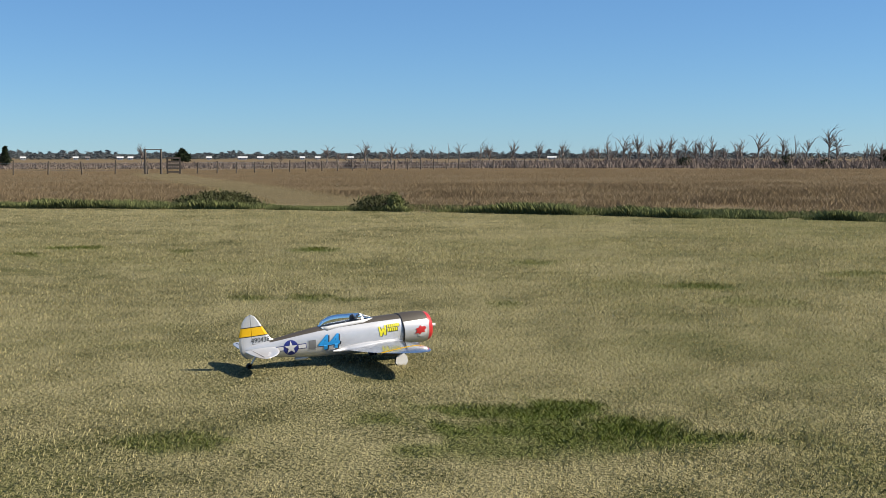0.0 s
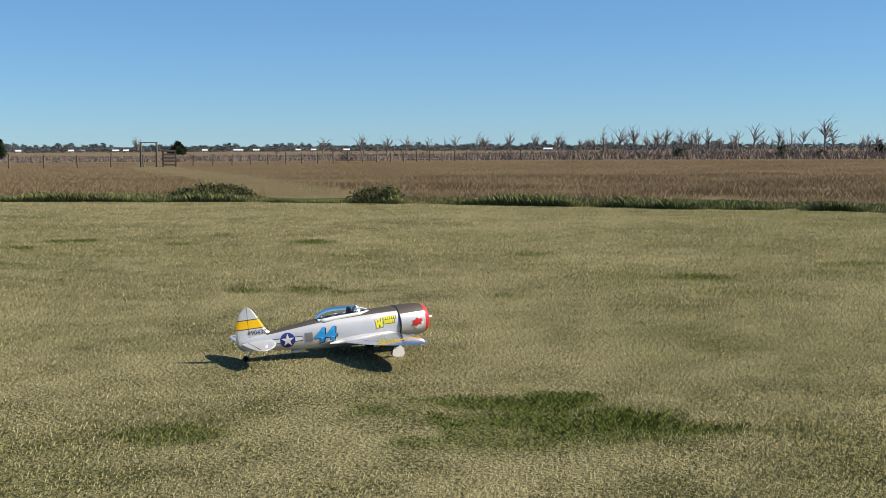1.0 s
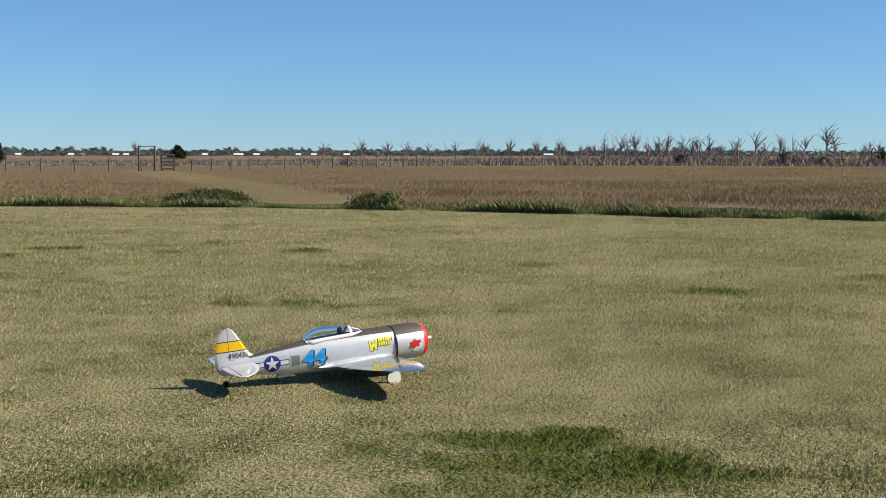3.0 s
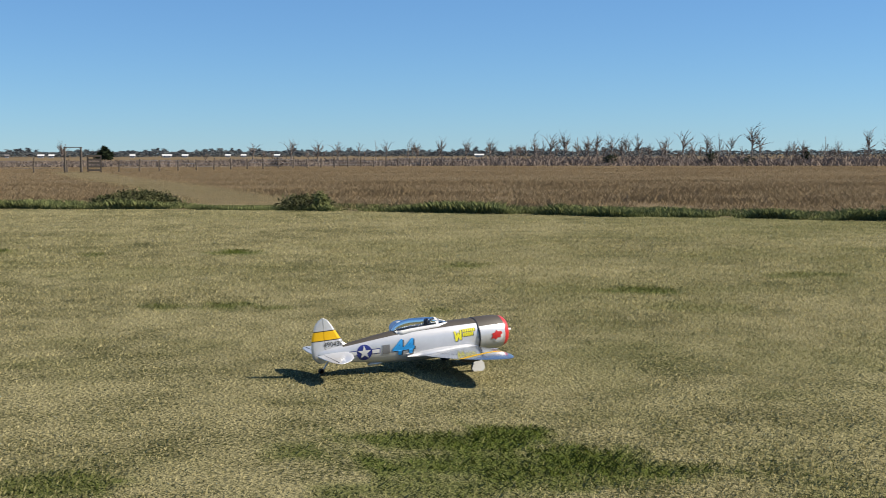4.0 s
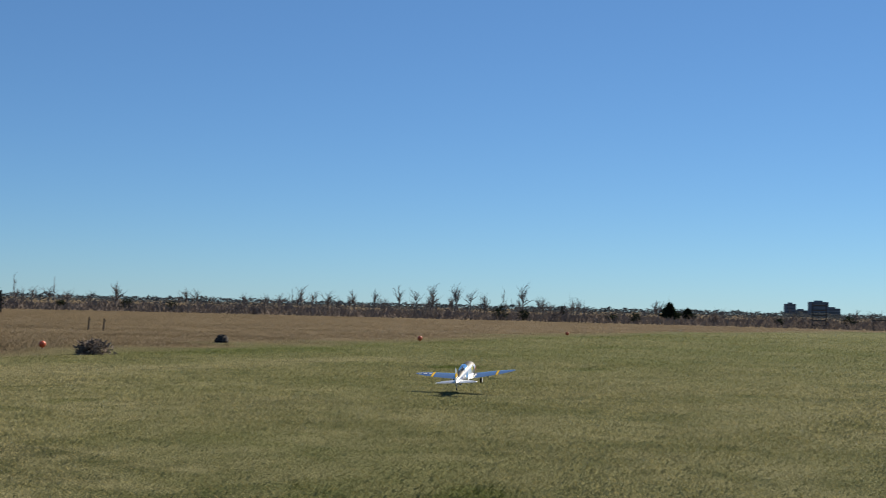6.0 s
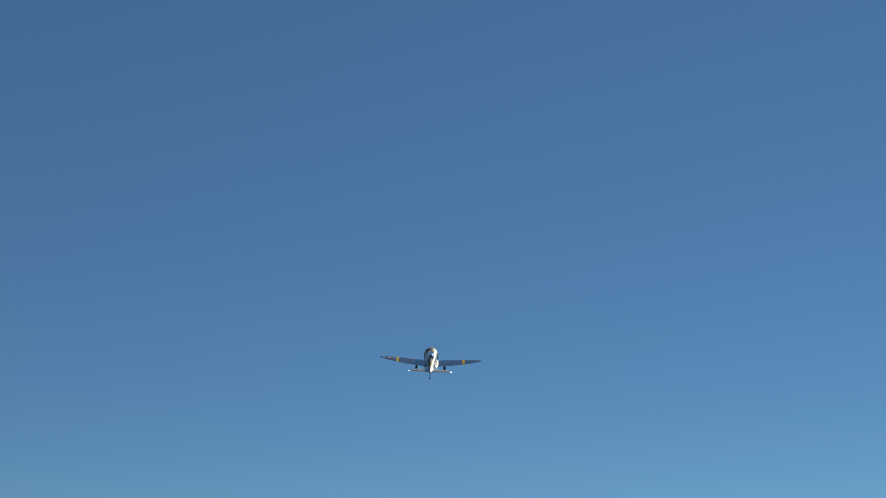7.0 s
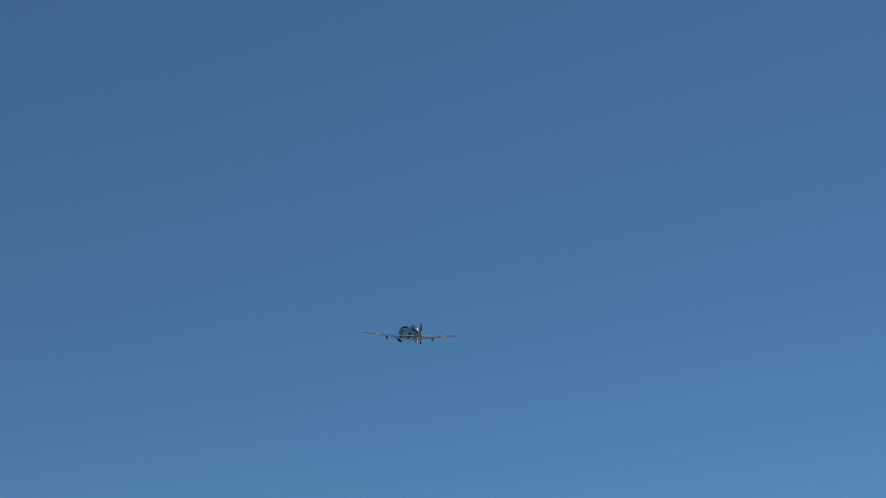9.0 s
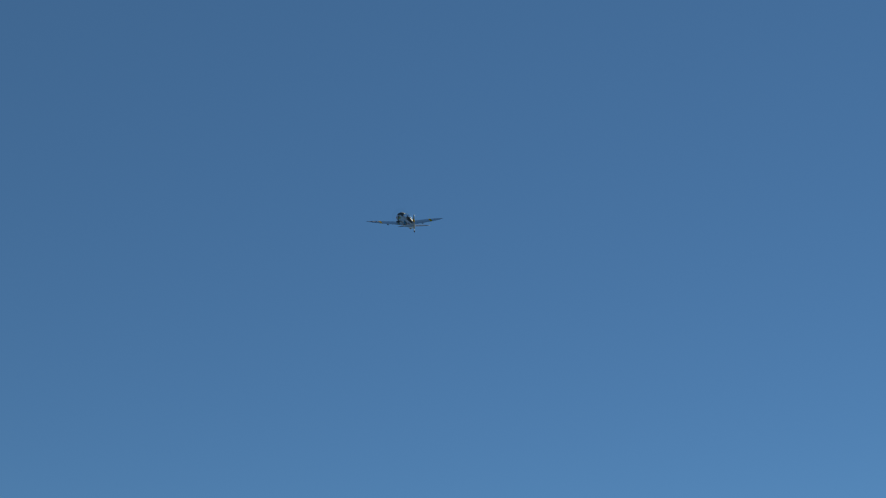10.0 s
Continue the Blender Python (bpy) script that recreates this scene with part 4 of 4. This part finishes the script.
    # tail
    fin_line = [(-0.600, 0.018), (-0.650, 0.027), (-0.682, 0.043), (-0.703, 0.076), (-0.737, 0.133), (-0.763, 0.175), (-0.789, 0.212), (-0.819, 0.229),
                (-0.855, 0.214), (-0.882, 0.180), (-0.896, 0.137), (-0.910, 0.090), (-0.917, 0.021), (-0.910, -0.036), (-0.890, -0.062), (-0.868, -0.078)]

    def fin_y(z, front):
        line = fin_line[:8] if front else fin_line[7:][::-1]
        return float(np.interp(z, [p[1] for p in line], [p[0] for p in line]))

    def fin_slice(z0, z1, n, y_from=None, y_to=None):
        vv, ff = [], []
        for i in range(n + 1):
            z = z0 + (z1 - z0) * i / n
            a = fin_y(z, True) if y_from is None else min(y_from, fin_y(z, True))
            b = fin_y(z, False) if y_to is None else y_to
            t = 0.014 * (1 - 0.6 * max(0, z) / 0.232)
            for k in range(7):
                u = k / 6
                y = a + (b - a) * u
                th = t * math.sqrt(max(0.02, 1 - abs(2 * (u if y_to is None and y_from is None else (0.5 * u if y_from is None else 0.5 + 0.5 * u)) - 0.7) ** 1.8 * 0.6))
                if (y_to is None and k == 6) or (y_from is None and k == 0):
                    th = 0.001
                vv.append((-th, y, z))
                vv.append((th, y, z))
        for i in range(n):
            for k in range(6):
                a = i * 14 + 2 * k
                ff += [(a, a + 2, a + 16, a + 14), (a + 3, a + 1, a + 15, a + 17)]
        m = n * 14
        ff += [tuple([2 * k for k in range(7)] + [2 * k + 1 for k in reversed(range(7))]), tuple([m + 2 * k + 1 for k in range(7)] + [m + 2 * k for k in reversed(range(7))])]
        ff += [(14 * i, 14 * i + 14, 14 * i + 15, 14 * i + 1) for i in range(n)] + [(14 * i + 13, 14 * i + 27, 14 * i + 26, 14 * i + 12) for i in range(n)]
        return vv, ff

    hinge = -0.822
    fin = part("fin", mesh_from("fin", *fin_slice(0.019, 0.072, 8, None, hinge), SILVER, False), plane)
    rud = part("rudder", mesh_from("rudder", *fin_slice(-0.078, 0.072, 12, hinge - 0.003, None), SILVER, False), plane)
    for own, a, b in ((fin, None, hinge), (rud, hinge - 0.003, None)):
        nm = "fin" if own is fin else "rudder"
        part("band_edge", mesh_from("band_edge", *fin_slice(0.072, 0.078, 1, a, b), BLACK), own)
        part("tail_band", mesh_from("tail_band", *fin_slice(0.078, 0.136, 3, a, b), YELLOW), own, "yellow band across the tail")
        part("band_edge", mesh_from("band_edge", *fin_slice(0.136, 0.142, 1, a, b), BLACK), own)
        part(nm + "_top", mesh_from(nm + "_top", *fin_slice(0.142, 0.2285, 10, a, b), SILVER), own)
    for side in (-1, 1):
        v, f = [], []
        n, nu = 10, 8
        us = [0.5 - 0.5 * math.cos(math.pi * k / nu) for k in range(nu + 1)]
        loop = [(u, 1) for u in us] + [(u, -1) for u in us[-2:0:-1]]
        for i in range(n + 1):
            s = min(i / n, 0.995)
            lead = -0.835 + 0.175 * (1 - s ** 2.0) ** 0.62
            trail = -0.835 - 0.055 * (1 - s ** 3.0) ** 0.5
            for u, upz in loop:
                v.append((side * (0.02 + 0.345 * s), lead - u * (lead - trail), -0.022 + upz * aerofoil(u) * (lead - trail) * 0.75))
        m = len(loop)
        for i in range(n):
            for j in range(m):
                a, b = i * m + j, i * m + (j + 1) % m
                f.append((a, b, b + m, a + m) if side > 0 else (b, a, a + m, b + m))
        f.append(tuple(n * m + j for j in range(m)))
        stab = part("tailplane", mesh_from("tailplane", v, f, SILVER, True), plane)
        part("elevator_gap", box_mesh("elevator_gap", BLACK, *sorted((side * 0.04, side * 0.32)), -0.843, -0.841, -0.0275, -0.0165), stab)

    # canopy, windscreen and frame
    def can(y):
        k = [(0.085, 0.0), (0.05, 0.018), (0.005, 0.041), (-0.05, 0.049), (-0.12, 0.055), (-0.19, 0.060), (-0.24, 0.056), (-0.285, 0.040), (-0.31, 0.020), (-0.32, 0.0)]
        return float(np.interp(-y, [-a for a, b in k], [b for a, b in k]))

    def can_mesh(y0, y1, n):
        v, f = [], []
        for i in range(n + 1):
            y = y0 + (y1 - y0) * i / n
            h = can(y)
            half = 0.030 + 0.026 * min(1, h / 0.05)
            base = fus_at(y)[0] - 0.018
            for k in range(13):
                w = math.pi * k / 12
                v.append((half * math.cos(w), y, base + (h + 0.018) * math.sin(w) ** 0.8))
        for i in range(n):
            for k in range(12):
                a = i * 13 + k
                f.append((a, a + 13, a + 14, a + 1))
        return v, f
    can_ob = part("canopy", mesh_from("canopy", *can_mesh(0.0, -0.32, 16), GLASS, True), plane, "clear bubble canopy")
    part("windscreen", mesh_from("windscreen", *can_mesh(0.085, 0.005, 4), GLASS, False), plane, "clear windscreen in a white frame")
    v, f = can_mesh(0.012, -0.008, 1)
    part("canopy_frame", mesh_from("canopy_frame", [(x * 1.03, y, z + 0.002) for x, y, z in v], f, WHITE, True), can_ob, "white windscreen frame")
    for side in (-1, 1):
        v, f = [], []
        for k in range(25):
            y = 0.088 - 0.405 * k / 24
            x, z = side * (0.032 + 0.027 * min(1, can(y) / 0.04)), fus_at(y)[0]
            v += [(x - side * 0.006, y, z - 0.030), (x + side * 0.005, y, z - 0.030), (x + side * 0.003, y, z + 0.001), (x - side * 0.006, y, z + 0.001)]
        f = [(4 * k + j, 4 * k + (j + 1) % 4, 4 * k + 4 + (j + 1) % 4, 4 * k + 4 + j) for k in range(24) for j in range(4)] + [(0, 1, 2, 3), (99, 98, 97, 96)]
        part("canopy_rail", mesh_from("canopy_rail", v, f, WHITE, True), can_ob, "pale canopy sill")
        v, f = [], []
        tube(v, f, (0, 0.083, fus_at(0.08)[0] + 0.002), (side * 0.05, 0.004, fus_at(0.0)[0] + 0.034), 0.004, 0.004, 5)
        part("windscreen_bar", mesh_from("windscreen_bar", v, f, WHITE), can_ob)
    v, f = lathe([(0.06, 0.026), (0.085, 0.03), (0.10, 0.018), (0.112, 0.02), (0.132, 0.019), (0.142, 0.008)], 14, "Z")
    part("seat_figure", mesh_from("seat_figure", [(a, b - 0.055, c - 0.006) for a, b, c in v], f, DARK_CLOTH, True), plane, "plain dark bust in the cockpit")

    # flank markings on both sides
    for side in (-1, 1):
        on1, on2, on3 = side_place(side, 0.0012), side_place(side, 0.0024), side_place(side, 0.0034)
        yc, zc2 = -0.558, -0.036
        c = side * yc
        part("insignia", wrap(flat_shape(disc(c, zc2, 0.054)), on1, NAVY, "insignia"), body, "blue roundel with white star and bars")
        part("insignia_bar_edge", wrap(flat_shape(rect(c - 0.112, c + 0.112, zc2 - 0.017, zc2 + 0.019)), side_place(side, 0.0006), NAVY, "insignia_bar_edge"), body)
        part("insignia_star", wrap(flat_shape(star(c, zc2, 0.049)), on3, WHITE, "insignia_star"), body)
        for x0, x1 in ((c - 0.107, c - 0.054), (c + 0.054, c + 0.107)):
            part("insignia_bar", wrap(flat_shape(rect(x0, x1, zc2 - 0.012, zc2 + 0.014)), on2, WHITE, "insignia_bar"), body)
        h = side * -0.403
        part("panel_frame", wrap(flat_shape(rect(h - 0.031, h + 0.031, -0.068, 0.004)), on1, SILVER, "panel_frame"), body)
        part("access_panel", wrap(flat_shape(rect(h - 0.026, h + 0.026, -0.063, -0.001)), on2, GREY, "access_panel"), body, "grey square access panel")
        x0 = -0.362 if side > 0 else 0.185
        for dx, dz, mat, lift, nm in ((0.009, -0.006, BLACK, on1, "number_shadow"), (0, 0, AZURE, on3, "number")):
            bm = text_bmesh("44", 0.138, 0.12, 0.005)
            bmesh.ops.scale(bm, vec=(1.12, 1, 1), verts=bm.verts[:])
            bmesh.ops.translate(bm, vec=(x0 + dx, -0.076 + dz, 0), verts=bm.verts[:])
            part(nm, wrap(bm, lift, mat, nm), body, "sky-blue number 44 with dark shade" if mat is AZURE else "")
        # yellow lettering on the nose, too small to read: a tall initial and two rows of bars
        b0 = 0.100 if side > 0 else -0.262
        bars = [[(0.0, 0.028), (0.012, 0.030), (0.018, -0.006), (0.028, 0.018), (0.036, 0.018), (0.044, -0.002), (0.046, 0.034), (0.060, 0.036), (0.054, -0.036), (0.040, -0.034), (0.032, -0.010), (0.020, -0.042), (0.006, -0.040)]]
        for row, n, tall in ((0.016, 6, 0.021), (-0.014, 5, 0.026)):
            bars += [rect(0.066 + j * 0.0165, 0.0785 + j * 0.0165, row, row + tall, 0.003) for j in range(n)]
        for outline in bars:
            part("lettering_bar", wrap(flat_shape([(b0 + x, z) for x, z in outline]), on2, LEMON, "lettering_bar"), body)
            part("lettering_shadow", wrap(flat_shape([(b0 + x + 0.005, z - 0.004) for x, z in outline]), on1, BLACK, "lettering_shadow"), body)

        def cowl_place(x, y, lift=0.0015, side=side):
            yy = side * x
            r = float(np.interp(yy, [0.296, 0.34, 0.42, 0.47, 0.502], [0.1235, 0.1245, 0.1235, 0.1195, 0.114])) + lift
            z = y
            return Vector((side * math.sqrt(max(r * r - z * z, 0.0001)), yy, z + zc))
        q = side * 0.432
        part("nose_badge", wrap(flat_shape(disc(q + 0.008 * side, -0.012, 0.043)), cowl_place, WHITE, "nose_badge"), cowl, "white disc with a red blot")
        blot = [(q - 0.052, -0.022), (q - 0.036, -0.004), (q - 0.042, 0.014), (q - 0.020, 0.018), (q - 0.006, 0.034), (q + 0.008, 0.022), (q + 0.034, 0.022), (q + 0.044, 0.004), (q + 0.026, -0.004), (q + 0.030, -0.022), (q + 0.004, -0.020), (q - 0.012, -0.034), (q - 0.026, -0.022)]
        part("nose_badge_blot", wrap(flat_shape(blot), lambda x, y, s=side: cowl_place(x, y, 0.003, s), RED, "nose_badge_blot"), cowl)
        bm = text_bmesh("490438", 0.050)
        wid = max(v.co.x for v in bm.verts)
        bmesh.ops.scale(bm, vec=(0.135 / wid, 1, 1), verts=bm.verts[:])
        start = -0.832 if side > 0 else 0.697
        bmesh.ops.translate(bm, vec=(start, 0.028, 0), verts=bm.verts[:])
        part("serial", wrap(bm, lambda x, y, s=side: Vector((s * 0.0155, s * x, y)), BLACK, "serial", 0.1), fin, "black serial number")
    # belly scoop
    v, f = lathe([(-0.41, 0.004), (-0.43, 0.018), (-0.50, 0.02), (-0.515, 0.012)], 12, "Y")
    part("belly_scoop", mesh_from("belly_scoop", [(a * 1.1, b, c * 0.8 - 0.132) for a, b, c in v], f, SILVER, True), plane)

    # tail wheel
    v, f = [], []
    tube(v, f, (0, -0.80, -0.07), (0, -0.845, -0.130), 0.006, 0.005, 6)
    leg = part("tail_leg", mesh_from("tail_leg", v, f, STEEL), plane)
    v, f = lathe([(-0.009, 0.012), (-0.008, 0.021), (0.008, 0.021), (0.009, 0.012)], 16, "X")
    part("tail_wheel", mesh_from("tail_wheel", [(a, b - 0.855, c - 0.132) for a, b, c in v], f, RUBBER, True), leg)

    # main legs, pivoting at the wing
    legs = []
    for side in (-1, 1):
        v, f = [], []
        tube(v, f, (0, 0, 0.0), (0, 0, -0.115), 0.009, 0.007, 8)
        leg = part("landing_leg", mesh_from("landing_leg", v, f, STEEL), plane)
        v, f = lathe([(-0.015, 0.02), (-0.013, 0.037), (-0.007, 0.043), (0.007, 0.043), (0.013, 0.037), (0.015, 0.02)], 22, "X")
        wheel = part("wheel", mesh_from("wheel", [(a - side * 0.004, b, c - 0.115) for a, b, c in v], f, RUBBER, True), leg, "black rubber tyre")
        v, f = lathe([(-0.0185, 0.018), (0.0185, 0.018)], 14, "X")
        part("rim", mesh_from("rim", [(a - side * 0.004, b, c - 0.115) for a, b, c in v], f, STEEL, True), wheel)
        door = [(-0.022, -0.01), (0.022, -0.01), (0.025, -0.065), (0.045, -0.085), (0.050, -0.125), (0.028, -0.150), (-0.028, -0.150), (-0.048, -0.120), (-0.040, -0.085), (-0.024, -0.065)]
        vv = [(side * (0.018 + e), a, b) for e in (0, 0.004) for a, b in door]
        n = len(door)
        ff = [tuple(range(n)), tuple(reversed(range(n, 2 * n)))] + [(k, (k + 1) % n, n + (k + 1) % n, n + k) for k in range(n)]
        part("gear_door", mesh_from("gear_door", vv, ff, WHITE), leg, "white gear door")
        legs.append((side, leg))
    return plane, legs


plane, legs = build_plane()

FLIGHT = [
    (0.0, -0.66, 8.19, 0.23, 4.35, 0.96, -63.18), (2.9, -0.66, 8.19, 0.23, 4.35, 0.96, -63.18), (3.3, -0.56, 8.24, 0.23, 4.35, 0.96, -63.18), (3.5, -0.46, 8.29, 0.23, 4.35, 0.96, -63.18), (3.75, -0.17, 8.42, 0.23, 4.1, 0.98, -64.8),
    (4.0, 0.39, 8.64, 0.23, 3.9, 1.0, -67.0), (4.2, 1.04, 8.74, 0.23, 4.0, 1.0, -68.6), (4.5, 2.54, 9.17, 0.23, 4.4, 0.8, -71.2), (4.7, 3.83, 9.39, 0.235, 4.4, 0.9, -72.6),
    (5.0, 6.24, 9.80, 0.238, 4.5, 0.4, -71.5), (5.2, 8.12, 9.94, 0.245, 3.9, 0.1, -68.4), (5.5, 11.23, 10.59, 0.24, 4.6, 0.2, -63.8), (5.7, 14.05, 11.65, 0.24, 6.3, -1.3, -62.9),
    (6.0, 17.80, 12.77, 0.38, 9.05, -3.67, -64.4), (6.2, 20.22, 13.55, 0.65, 16.3, -6.5, -64.2), (6.6, 20.6, 13.1, 2.6, 24.0, -4.0, -62.0), (7.0, 18.2, 11.0, 6.2, 26.0, 2.0, -58.5), (7.3, 15.98, 9.00, 7.29, 27.59, 6.27, -54.51),
    (7.5, 15.26, 8.60, 6.77, 24.14, 10.16, -54.91), (8.0, 13.53, 7.97, 5.67, 20.41, 0.84, -49.13), (8.5, 14.80, 9.41, 7.92, 18.88, -5.07, -48.94),
    (9.0, 17.30, 9.82, 9.20, 23.62, -2.50, -49.08), (9.5, 19.60, 10.62, 11.50, 28.89, -2.25, -53.10), (10.0, 21.61, 11.95, 14.83, 36.86, -8.58, -51.93)]


def motions():
    """The aircraft's roll and climb, and its wheels folding inwards."""
    walk(plane, [(t, pose(*p)) for t, *p in FLIGHT])
    for side, leg in legs:
        hinge = lambda a, s=side: pose(s * 0.25, 0.193, -0.095, 0, s * a, 0)
        walk(leg, [(0.0, hinge(0)), (8.45, hinge(0)), (8.7, hinge(22)), (9.0, hinge(58)), (9.3, hinge(95)), (10.0, hinge(95))])


motions()
